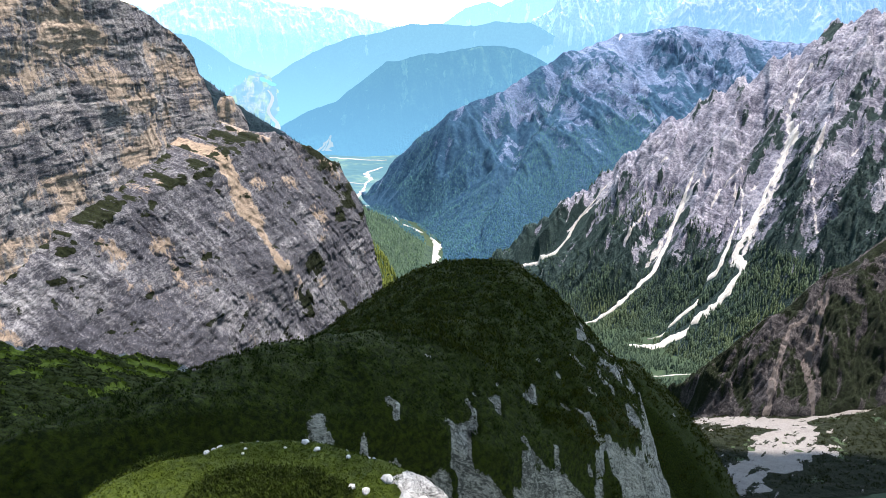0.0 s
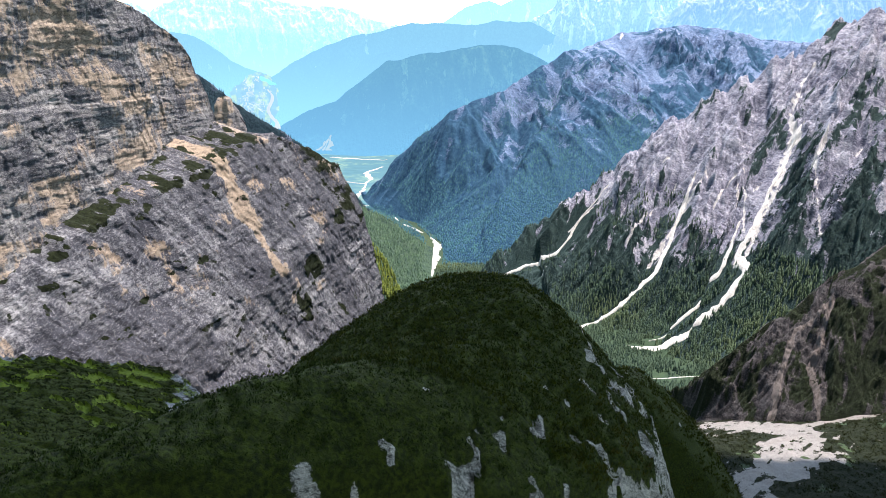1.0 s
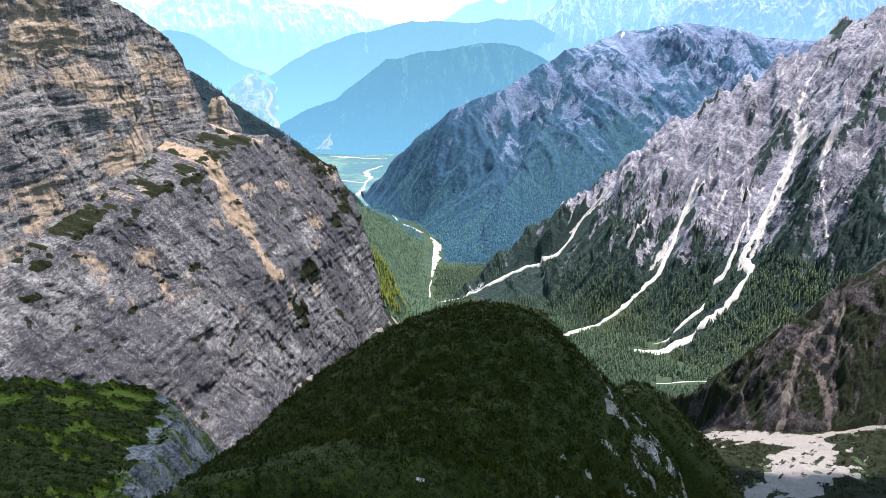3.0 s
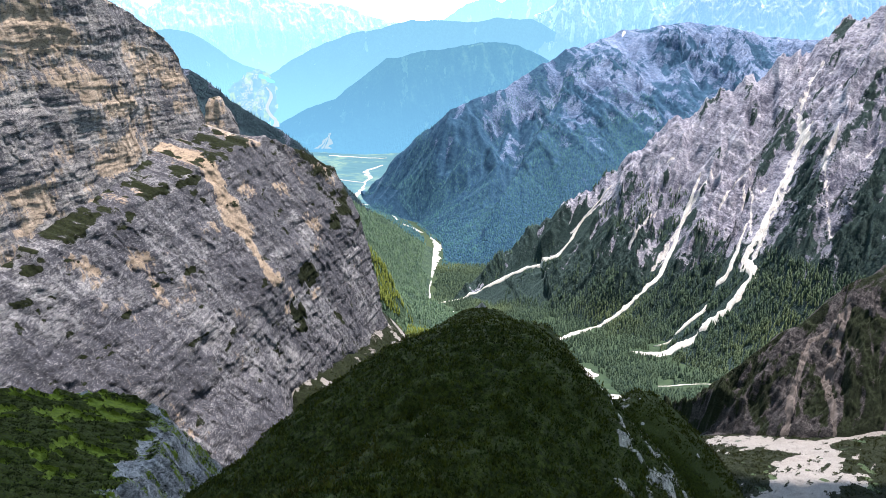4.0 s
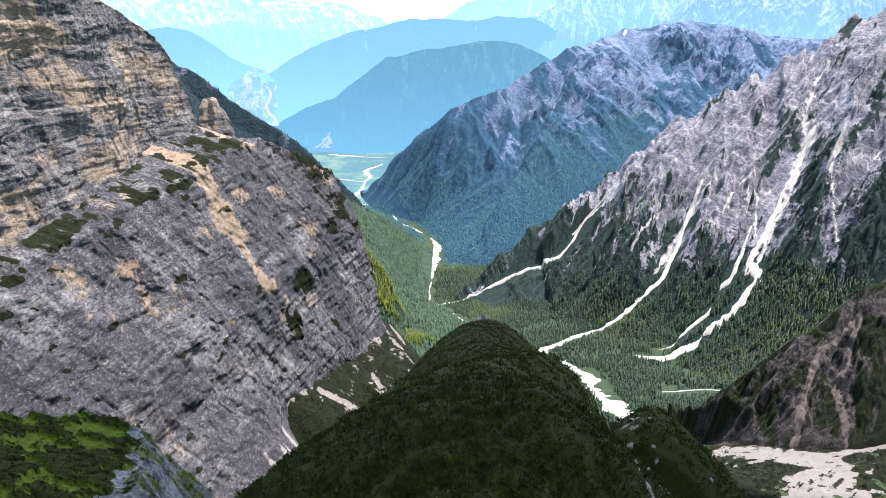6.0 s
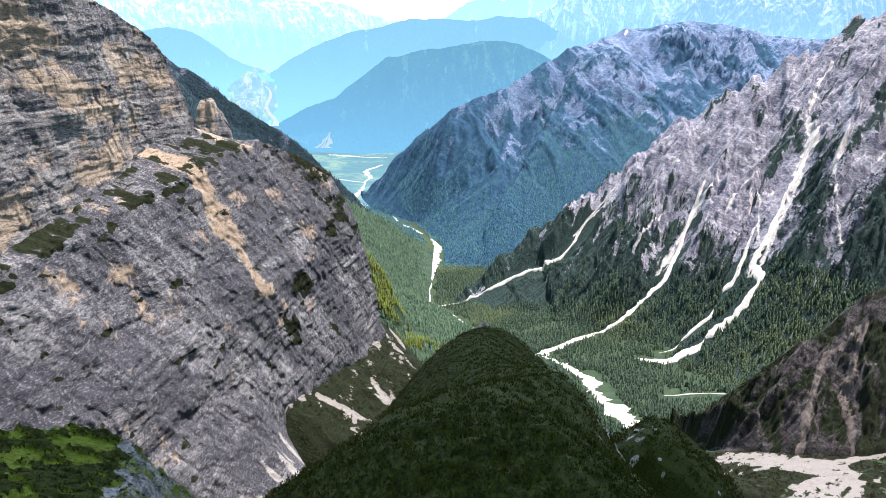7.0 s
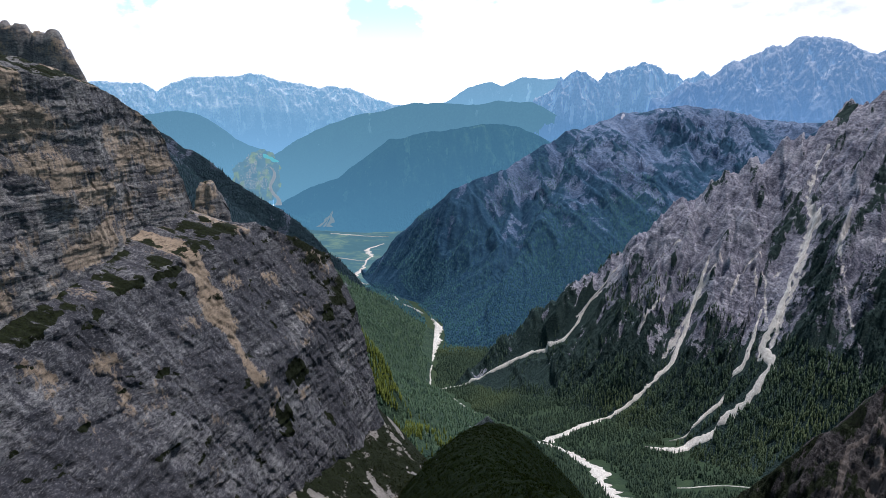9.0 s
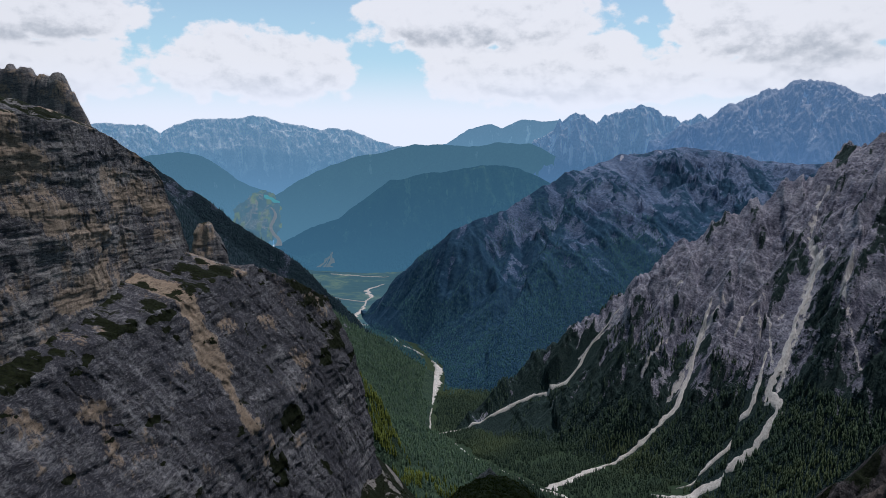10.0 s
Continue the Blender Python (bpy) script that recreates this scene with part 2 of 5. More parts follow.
# bluer copy of the wooded slope: distance haze put into its colours
HAZED_SLOPE = rock("hazed_wooded_limestone", (0.20, 0.23, 0.29), (0.11, 0.13, 0.18), (0.05, 0.065, 0.10), (0.2, 0.21, 0.24), 0.76, 8.0,
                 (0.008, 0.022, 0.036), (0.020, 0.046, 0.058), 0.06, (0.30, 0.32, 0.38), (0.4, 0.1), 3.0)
# limestone of the far ridge, the blue of distance haze painted into it
HAZED_ROCK = rock("hazed_limestone", (0.235, 0.305, 0.45), (0.13, 0.195, 0.32), (0.055, 0.105, 0.195), (0.27, 0.30, 0.37), 0.74, 5.0,
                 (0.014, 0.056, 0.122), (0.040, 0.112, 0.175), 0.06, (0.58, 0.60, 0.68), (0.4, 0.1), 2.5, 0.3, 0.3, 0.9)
KNOLL_ROCK = rock("pale_outcrop", (0.70, 0.635, 0.54), (0.44, 0.40, 0.335), (0.13, 0.12, 0.10), (0.42, 0.35, 0.27), 0.78, 0.45,
                  (0.012, 0.018, 0.001), (0.060, 0.078, 0.004), 1.1, (0.58, 0.56, 0.52), (0.6, 0.2), 3.0, 0.7, 0.6, 1.0)
LEDGE_GROUND = rock("turf_and_outcrop", (0.50, 0.48, 0.46), (0.31, 0.30, 0.295), (0.12, 0.118, 0.118), (0.42, 0.35, 0.27), 0.74, 0.9,
                    (0.085, 0.120, 0.010), (0.21, 0.27, 0.024), 0.35, (0.58, 0.56, 0.52), (0.2, 0.2), 3.0, 0.5, 0.5, 1.0)
TALUS_GROUND = rock("shrubby_talus", (0.50, 0.48, 0.44), (0.33, 0.32, 0.30), (0.14, 0.135, 0.125), (0.42, 0.35, 0.27), 0.74, 1.6,
                    (0.005, 0.008, 0.003), (0.016, 0.023, 0.007), 0.5, (0.30, 0.28, 0.262), (0.2, 0.2), 3.0)
# shaded copy of the dwarf pine: darker colour offsets full sun
DARKENED_SHRUB = plants("mountain_pine_darkened", (0.006, 0.009, 0.002), (0.030, 0.036, 0.008), 0.7)
SHRUB = plants("mountain_pine", (0.009, 0.013, 0.001), (0.068, 0.078, 0.003), 0.5, (0.072, 0.054, 0.006))
LARCH = plants("larch_needles", (0.05, 0.075, 0.014), (0.14, 0.17, 0.035), 0.08)
GRASS = plants("alpine_turf", (0.026, 0.042, 0.002), (0.070, 0.098, 0.006), 1.5)
# needles tinted bluish to stand for haze over the valley
SPRUCE = plants("spruce_needles", (0.015, 0.036, 0.030), (0.060, 0.094, 0.058), 0.06, (0.105, 0.135, 0.058))
# spruce copy with blue haze painted into the needles
HAZED_SPRUCE = plants("spruce_needles_hazed", (0.016, 0.064, 0.115), (0.056, 0.148, 0.150), 0.03)
# lighter spruce copy, paled to paint in the haze of mid distance
MID_HAZE_SPRUCE = plants("spruce_needles_mid_haze", (0.030, 0.068, 0.052), (0.098, 0.155, 0.092), 0.05)
# spruces of that slope, haze blue in the colour too
HAZED_SLOPE_SPRUCE = plants("spruce_needles_slope_haze", (0.008, 0.022, 0.034), (0.020, 0.046, 0.056), 0.04)
NEAR_PINE = plants("near_mountain_pine", (0.006, 0.012, 0.001), (0.042, 0.064, 0.005), 1.2)
# rib plants take the same painted haze tint as the rock
RIB_PINE = plants("dwarf_pine_ribs", (0.012, 0.028, 0.032), (0.036, 0.064, 0.056), 0.05)
FOREST_FLOOR = plants("forest_floor", (0.016, 0.034, 0.022), (0.042, 0.070, 0.036), 0.05, (0.05, 0.068, 0.028), 1.5)
GRAVEL = stones("pale_gravel", (0.80, 0.77, 0.72), (0.50, 0.46, 0.42), 0.3)
BOULDER = stones("white_limestone_blocks", (0.72, 0.70, 0.66), (0.38, 0.37, 0.35), 2.5)


# ---- terrain arithmetic ----
def hashed(ix, iy, seed):
    h = (ix.astype(np.int64) * 374761393 + iy.astype(np.int64) * 668265263 + seed * 2147483647) & 0xFFFFFFFF
    h = ((h ^ (h >> 13)) * 1274126177) & 0xFFFFFFFF
    return ((h ^ (h >> 16)) & 0xFFFF) / 65535.0


def value(x, y, seed=0):
    """Smooth noise of the plane, -1 to 1."""
    ix, iy = np.floor(x), np.floor(y)
    fx, fy = x - ix, y - iy
    fx, fy = fx * fx * fx * (fx * (fx * 6 - 15) + 10), fy * fy * fy * (fy * (fy * 6 - 15) + 10)
    a, b = hashed(ix, iy, seed), hashed(ix + 1, iy, seed)
    c, d = hashed(ix, iy + 1, seed), hashed(ix + 1, iy + 1, seed)
    return 2 * ((a * (1 - fx) + b * fx) * (1 - fy) + (c * (1 - fx) + d * fx) * fy) - 1


def fbm(x, y, octaves=5, seed=0, gain=0.5):
    total, amp, f = 0.0, 1.0, 1.0
    for k in range(octaves):
        total = total + amp * value(x * f + 17.3 * k, y * f - 9.1 * k, seed + k)
        amp, f = amp * gain, f * 2.03
    return total


def ridged(x, y, octaves=4, seed=0):
    total, amp, f = 0.0, 1.0, 1.0
    for k in range(octaves):
        total = total + amp * (1 - 1.1 * np.tanh(np.abs(value(x * f + 5.7 * k, y * f + 3.3 * k, seed + k)) / 0.5))
        amp, f = amp * 0.5, f * 2.1
    return total


def blocks(x, y, seed):
    """Angular steps: one random height to each cell, offset row by row."""
    row = np.floor(y)
    return 2 * hashed(np.floor(x + 0.5 * hashed(row, row * 0 + 3, seed) * 2), row, seed) - 1


def along(x, y, line):
    """Nearest place on a polyline: distance, signed side (right is plus), length so far, height."""
    best, side, run, high = np.full(x.shape, 1e12), np.zeros(x.shape), np.zeros(x.shape), np.zeros(x.shape)
    start = 0.0
    for (x0, y0, z0), (x1, y1, z1) in zip(line, line[1:]):
        dx, dy = x1 - x0, y1 - y0
        size = math.hypot(dx, dy)
        k = np.clip(((x - x0) * dx + (y - y0) * dy) / size ** 2, 0, 1)
        ox, oy = x - x0 - k * dx, y - y0 - k * dy
        d = ox * ox + oy * oy
        near = d < best
        best = np.where(near, d, best)
        side = np.where(near, np.sign(ox * dy - oy * dx), side)
        run = np.where(near, start + k * size, run)
        high = np.where(near, z0 + k * (z1 - z0), high)
        start += size
    return np.sqrt(best), side, run, high


def furrows(x, y, dx, dy, seed):
    """Stripes across the way (dx, dy), blended from cell to cell, with their slopes."""
    ix, iy = np.floor(x), np.floor(y)
    fx, fy = x - ix, y - iy
    total, gx, gy, weight = 0.0, 0.0, 0.0, 1e-9
    for i in (-1, 0, 1, 2):
        for j in (-1, 0, 1, 2):
            px, py = fx - i + 0.5 * hashed(ix + i, iy + j, seed), fy - j + 0.5 * hashed(ix + i, iy + j, seed + 71)
            w = np.exp(-2.0 * (px * px + py * py))
            turn = 6.2832 * (px * dx + py * dy)
            wave = -np.sin(turn) * w
            total, gx, gy, weight = total + np.cos(turn) * w, gx + wave * (px + dx), gy + wave * (py + dy), weight + w
    return total / weight, gx / weight, gy / weight


def eroded(x, y, h, step, cell, octaves, seed, tight=1.2, branch=0.9, gain=0.5):
    """Branching ribs (plus) and gullies (minus) that follow the fall of the grid h."""
    sx, sy = np.gradient(h, step, axis=1), np.gradient(h, step, axis=0)
    size = np.hypot(sx, sy) + 1e-6
    bx, by = sy / size, -sx / size
    total, ax, ay, amp, f = 0.0, 0.0, 0.0, 1.0, 1.0
    for k in range(octaves):
        dx, dy = bx + branch * ay, by - branch * ax
        size = np.hypot(dx, dy) + 1e-6
        v, gx, gy = furrows(x / cell * f, y / cell * f, tight * dx / size, tight * dy / size, seed + 5 * k)
        total, ax, ay = total + amp * v, ax + amp * gx, ay + amp * gy
        amp, f = amp * gain, f * 2.0
    return total


class Sheet:
    """Values on a square grid, read anywhere between its points."""

    def __init__(self, x, y, step, **layers):
        self.x0, self.y0, self.step, self.layers = x[0, 0], y[0, 0], step, layers

    def at(self, key, x, y, outside):
        a = self.layers[key]
        u, v = (x - self.x0) / self.step, (y - self.y0) / self.step
        inside = (u >= 0) & (v >= 0) & (u < a.shape[1] - 1) & (v < a.shape[0] - 1)
        i, j = np.clip(u, 0, a.shape[1] - 2).astype(int), np.clip(v, 0, a.shape[0] - 2).astype(int)
        u, v = np.clip(u - i, 0, 1), np.clip(v - j, 0, 1)
        got = (a[j, i] * (1 - u) + a[j, i + 1] * u) * (1 - v) + (a[j + 1, i] * (1 - u) + a[j + 1, i + 1] * u) * v
        return np.where(inside, got, outside)


def domes(x, y, cell, seed):
    """Rounded bushes, one to a cell: 0 in the gaps, 1 on top."""
    u, v = x / cell, y / cell
    ix, iy = np.floor(u), np.floor(v)
    best = 0.0
    for i in (-1, 0, 1):
        for j in (-1, 0, 1):
            px, py = u - ix - i - hashed(ix + i, iy + j, seed), v - iy - j - hashed(ix + i, iy + j, seed + 9)
            r = 0.55 + 0.35 * hashed(ix + i, iy + j, seed + 17)
            best = np.maximum(best, (r + 0.2) * np.sqrt(np.maximum(1 - (px * px + py * py) / (r * r), 0)))
    return best


def smooth(v, lo, hi):
    k = np.clip((v - lo) / (hi - lo), 0, 1)
    return k * k * (3 - 2 * k)


def build(name, points, keep, mat, attrs, parent=None, flat_faces=False):
    """A mesh from a grid of points (rows, columns, 3)."""
    nv, nu = points.shape[:2]
    idx = np.arange(nv * nu).reshape(nv, nu)
    quads = np.stack([idx[:-1, :-1], idx[:-1, 1:], idx[1:, 1:], idx[1:, :-1]], -1)[keep].reshape(-1, 4)
    used, flat = np.unique(quads, return_inverse=True)
    me = bpy.data.meshes.new(name)
    me.vertices.add(len(used))
    me.vertices.foreach_set("co", points.reshape(-1, 3)[used].astype(np.float32).ravel())
    me.loops.add(flat.size)
    me.loops.foreach_set("vertex_index", flat.ravel().astype(np.int32))
    me.polygons.add(len(quads))
    me.polygons.foreach_set("loop_start", np.arange(0, flat.size, 4, dtype=np.int32))
    me.update(calc_edges=True)
    if not flat_faces:
        me.shade_smooth()
    for key, val in attrs.items():
        a = me.attributes.new(key, "FLOAT", "POINT")
        a.data.foreach_set("value", np.broadcast_to(val, (nv, nu)).reshape(-1)[used].astype(np.float32))
    me.materials.append(mat)
    ob = new(name, me)
    ob.parent = parent
    return ob


def grid(x0, x1, y0, y1, step):
    xs, ys = np.arange(x0, x1 + step, step), np.arange(y0, y1 + step, step)
    return np.meshgrid(xs, ys)


def quad_mean(a):
    return (a[:-1, :-1] + a[:-1, 1:] + a[1:, 1:] + a[1:, :-1]) / 4


def field(name, x, y, z, keep, mat, attrs, flat_faces=False):
    return build(name, np.stack([x, y, z], -1), keep, mat, attrs, None, flat_faces)


# ---- the plan: lines of valley, crests and feet ----
RIVER = [(470, 200, 840), (430, 420, 745), (375, 560, 684), (355, 650, 632), (325, 760, 556), (298, 860, 492), (283, 950, 467), (272, 1150, 414), (200, 1300, 372), (64, 1550, 307), (7, 1700, 276), (-42, 1785, 240), (-39, 2050, 222),
         (-35, 2400, 196), (-140, 2750, 168), (-258, 3000, 150), (-455, 3300, 112), (-490, 3600, 95), (-460, 4137, 62), (-620, 4900, 45)]
RIGHT_CREST = [(1500, 1100, 1200), (1150, 1350, 1130), (990, 1600, 1058), (964, 1700, 1046), (913, 1730, 979), (853, 1760, 936), (729, 1780, 863), (540, 1830, 702), (429, 1850, 591), (277, 1870, 464), (161, 1850, 373), (26, 1810, 257)]
RIGHT_FOOT = [(1300, 750, 800), (900, 930, 640), (701, 1010, 560), (587, 1080, 500), (430, 1190, 402), (382, 1290, 378), (245, 1470, 318), (80, 1680, 270), (-10, 1790, 240)]
BLUE_CREST = [(2400, 3300, 900), (1873, 3500, 893), (1674, 3700, 909), (1405, 3900, 980), (936, 3650, 926), (610, 3450, 841), (313, 3250, 699), (39, 3100, 615), (-240, 3231, 344), (-350, 3316, 204), (-400, 3360, 130)]
BLUE_FOOT = [(2300, 2500, 560), (1200, 2450, 540), (699, 2380, 470), (441, 2280, 350), (150, 2150, 240), (10, 2200, 215), (-10, 2450, 195), (-110, 2750, 172), (-240, 2880, 160), (-340, 3010, 150), (-420, 3300, 122)]
LEFT_CREST = [(-420, 700, 780), (-520, 1100, 800), (-800, 1800, 900), (-1200, 2500, 1010)]
LEFT_SPUR = [(-1300, 2500, 1060), (-1119, 2500, 950), (-1020, 2500, 892), (-940, 2500, 842), (-860, 2500, 779), (-780, 2500, 709), (-677, 2500, 634), (-552, 2500, 569), (-490, 2500, 508), (-445, 2500, 450), (-455, 2530, 340), (-475, 2560, 200)]
GREEN_SPUR = [(-320, 930, 860), (-200, 985, 790), (-134, 1000, 730), (-101, 1000, 682), (-76, 1000, 624), (-41, 990, 563), (0, 960, 525), (70, 940, 490)]
# sections of the knoll: y, crest x, crest height, slope to left and right, rounding to left and right
KNOLL = [(20, -65, 1065, 1.06, 0.93, 4, 19), (82, -40, 1047, 1.14, 0.94, 5, 19), (103, -20, 1046, 1.07, 0.99, 10, 20), (115, -6, 1037, 0.99, 1.07, 20, 21), (130, 9, 1031, 0.96, 1.24, 31, 22),
         (165, 11, 1032, 1.03, 1.41, 46, 27), (205, 10, 1016, 1.46, 1.24, 44, 21), (250, 38, 989, 1.32, 2.0, 34, 8), (300, 30, 962, 1.31, 1.49, 29, 9), (350, 19, 937, 1.44, 0.95, 26, 7),
         (420, 17, 910, 1.68, 1.41, 26, 25), (505, 33, 868, 1.49, 1.58, 25, 48), (545, 37, 818, 1.33, 1.37, 24, 41), (600, 42, 722, 1.25, 1.25, 23, 37)]
KNOLL_EDGE = [(-60, 54, 0), (-18, 83, 0), (12, 95, 0), (47, 128, 0), (64, 185, 0), (82, 240, 0)]
SPUR_CREST = [(98, 335, 838), (110, 362, 868), (117, 382, 868), (138, 428, 846), (155, 468, 810), (172, 525, 745), (195, 620, 630)]
TALUS = [(-300, 350, 560), (-230, 470, 600), (-185, 575, 660), (-160, 640, 708), (-113, 760, 692), (-72, 835, 676), (-20, 900, 590)]
LEDGE_RIM = [(-95, 120, 0), (-112, 200, 0), (-125, 260, 0), (-134, 305, 0), (-158, 345, 0), (-170, 352, 0), (-189, 354, 0), (-200, 338, 0), (-214, 315, 0), (-228, 300, 0), (-300, 258, 0), (-430, 200, 0)]
CLIFF2_CREST = [(322, 800, 560), (343, 772, 612), (361, 752, 655), (407, 742, 711), (441, 740, 742), (473, 738, 780), (512, 735, 808), (560, 740, 850), (760, 780, 980)]
CLIFF2_FOOT = [(318, 790, 550), (345, 715, 594), (381, 648, 642), (425, 620, 662), (520, 595, 690), (760, 560, 740)]

CHUTES = [[(-161, 642, 0), (-139, 628, 0), (-109, 610, 0)], [(-135, 672, 0), (-94, 674, 0), (-65, 680, 0)], [(-114, 757, 0), (-90, 743, 0), (-61, 718, 0), (-54, 705, 0)], [(-161, 627, 0), (-147, 609, 0), (-131, 593, 0)]]
# pale gullies of the grey mountain and of the brown cliff, with half widths
GULLIES = [[(884, 1607, 5), (840, 1570, 8), (788, 1487, 8), (773, 1418, 13), (757, 1415, 15), (725, 1365, 13), (706, 1337, 8), (669, 1305, 5), (626, 1253, 6)], [(727, 1546, 6), (693, 1543, 6), (647, 1493, 3)],
           [(796, 1347, 5), (756, 1309, 7), (747, 1281, 5), (712, 1155, 3)], [(710, 1521, 4), (649, 1339, 4), (637, 1299, 4)], [(659, 1584, 4), (608, 1563, 8), (547, 1510, 8), (499, 1467, 7)],
           [(536, 1598, 3), (463, 1540, 4)], [(604, 1695, 3), (499, 1680, 3)], [(497, 1782, 4), (396, 1776, 4), (358, 1756, 4)]]
BROWN_GULLIES = [[(464, 716, 3), (453, 711, 3), (431, 714, 4), (411, 689, 4), (403, 680, 5), (384, 646, 6)], [(468, 715, 4), (445, 687, 5), (433, 673, 6), (429, 652, 5), (422, 622, 5)]]
LANES = [[(470, 1800, 0), (324, 1719, 0), (240, 1765, 0), (23, 1785, 0), (-34, 1788, 0)], [(594, 1560, 0), (501, 1432, 0), (412, 1400, 0), (348, 1390, 0), (205, 1300, 0)],
         [(748, 1400, 0), (680, 1330, 0), (623, 1277, 0), (616, 1230, 0), (566, 1200, 0), (430, 1196, 0), (385, 1210, 0)], [(606, 1290, 0), (575, 1260, 0), (514, 1240, 0), (434, 1220, 0)]]


def in_gully(x, y, gullies, loose):
    best = 0.0
    for line in gullies:
        d, side, s, wide = along(x, y, line)
        best = np.maximum(best, smooth(d / (0.8 * wide) + loose * fbm(x / 9, y / 9, 3, 37), 1.25, 0.55))
    return best


def valley_z(x, y):
    d, side, s, z = along(x, y, RIVER)
    return z + 0.03 * d + 0.00004 * np.minimum(d, 1500) ** 2 + 2.0 * fbm(x / 60, y / 60, 3, 3) * smooth(d, 10, 60) + 6 * fbm(x / 300, y / 300, 2, 5) * smooth(d, 60, 300)


def between(x, y, crest, foot, bend, back, drop):
    d1, side, s1, z1 = along(x, y, crest)
    d2, side2, s2, z2 = along(x, y, foot)
    t = d1 / (d1 + d2 + 1e-6)
    front = z1 + (z2 - z1) * (t + bend * t * (1 - t))
    return front, d1, side, s1, z1, d2, side2, s2, z2, t


def right_base(x, y):
    front, d1, side, s1, z1, d2, side2, s2, z2, t = between(x, y, RIGHT_CREST, RIGHT_FOOT, 0.12, 1.0, 1.0)
    s = s1 * 0.45 + s2 * 0.55
    warp = 20 * fbm(x / 150, y / 150, 4, 21)
    body = smooth(t, -0.04, 0.16) * smooth(t, 1.0, 0.72)
    ribs = ridged((s + warp) / 130, t * 0.5 + 3.0, 2, 23)
    body = body * np.clip((z1 - z2) / 300, 0.1, 1)
    lane = np.minimum.reduce([along(x, y, l)[0] for l in LANES])
    body = body * (0.2 + 0.8 * smooth(lane, 8, 48))
    teeth = 15 * fbm(s1 / 34, s1 * 0, 5, 31, 0.6)
    h = front + body * 44 * ribs + 5 * fbm(x / 45, y / 45, 3, 24) * body + (1 - smooth(d1, 0, 70)) * teeth
    h = np.where(side > 0, z1 - 0.95 * d1 + teeth * (1 - smooth(d1, 0, 70)), h)
    return np.where(side2 < 0, z2 - 0.45 * d2 - 3, h), t, s + warp, np.where((side2 < 0) | (side > 0), 0.0, body)


def right_sheet():
    x, y = grid(-40, 1300, 900, 2100, 2.9)
    z, t, s, body = right_base(x, y)
    e = eroded(x, y, z, 2.9, 105, 5, 601)
    z = z + body * (17 * e + 2.2 * ridged(x / 13, y / 13, 3, 25) + 3.0 * blocks((x + y) / 13 + 0.3 * fbm(x / 9, y / 9, 2, 35), z_tilt(x, y, z) / 9, 36))
    return x, y, Sheet(x, y, 2.9, z=z, e=e)


def right_z(x, y):
    base, t, s, body = right_base(x, y)
    return RIGHT.at("z", x, y, base), t, s, RIGHT.at("e", x, y, 0.0)


def z_tilt(x, y, z):
    return z + 0.5 * x + 0.2 * y


def blue_base(x, y):
    front, d1, side, s1, z1, d2, side2, s2, z2, t = between(x, y, BLUE_CREST, BLUE_FOOT, 0.05, 1.0, 1.0)
    s = s1 * 0.5 + s2 * 0.5
    warp = 45 * fbm(x / 380, y / 380, 4, 41)
    body = smooth(t, -0.02, 0.25) * smooth(t, 1.0, 0.5) * np.clip((z1 - z2) / 420, 0.05, 1)
    teeth = (1 - smooth(d1, 0, 150)) * 11 * fbm(s1 / 90, s1 * 0, 4, 47)
    h = front + body * (40 + 50 * smooth(x, 200, 700)) * ridged((s + warp) / 300, t * 0.45 + 1.0, 2, 43) + teeth
    h = np.where(side > 0, z1 - 0.7 * d1 + teeth, h)
    return np.where(side2 < 0, z2 - 0.5 * d2 - 3, h), t, s + warp, np.where((side2 < 0) | (side > 0), 0.0, body)


def blue_sheet():
    x, y = grid(-500, 2400, 2130, 4250, 7.0)
    z, t, s, body = blue_base(x, y)
    e = eroded(x, y, z, 7.0, 230, 5, 631)
    return x, y, Sheet(x, y, 7.0, z=z + body * 34 * e, e=e)


def blue_z(x, y):
    base, t, s, body = blue_base(x, y)
    return BLUE.at("z", x, y, base), t, s, BLUE.at("e", x, y, 0.0)


RIGHT_X, RIGHT_Y, RIGHT = right_sheet()
BLUE_X, BLUE_Y, BLUE = blue_sheet()


def left_z(x, y):
    foot = RIVER[5:17]
    d1, side, s1, z1 = along(x, y, LEFT_CREST)
    d2, side2, s2, z2 = along(x, y, foot)
    t = d1 / (d1 + d2 + 1e-6)
    h = z1 + (z2 - z1) * (t + 0.35 * t * (1 - t)) + 3
    h = np.where(side < 0, z1 - 0.4 * d1, h)
    h = h - 0.6 * np.maximum(y - 2350, 0)
    d, sd, s, z = along(x, y, LEFT_SPUR)
    h = np.maximum(h, z - 1.05 * d)
    d, sd, s, z = along(x, y, GREEN_SPUR)
    h = np.maximum(h, z - np.where(sd > 0, 1.2, 0.85) * d)
    h = h + smooth(d2, 20, 150) * (16 * ridged(x / 160, y / 260, 3, 51) + 7 * fbm(x / 40, y / 40, 3, 52))
    return np.where(side2 > 0, z2 - 1.0 * d2 - 4, h)


def ground_z(x, y):
    """The highest of valley and slopes, to stand trees on."""
    return np.maximum(np.maximum(valley_z(x, y), right_z(x, y)[0]), np.maximum(blue_z(x, y)[0], left_z(x, y)))


def section(y, k):
    ys = [q[0] for q in KNOLL]
    return sum(np.interp(y + o, ys, [q[k] for q in KNOLL]) for o in (-14, -7, 0, 7, 14)) / 5


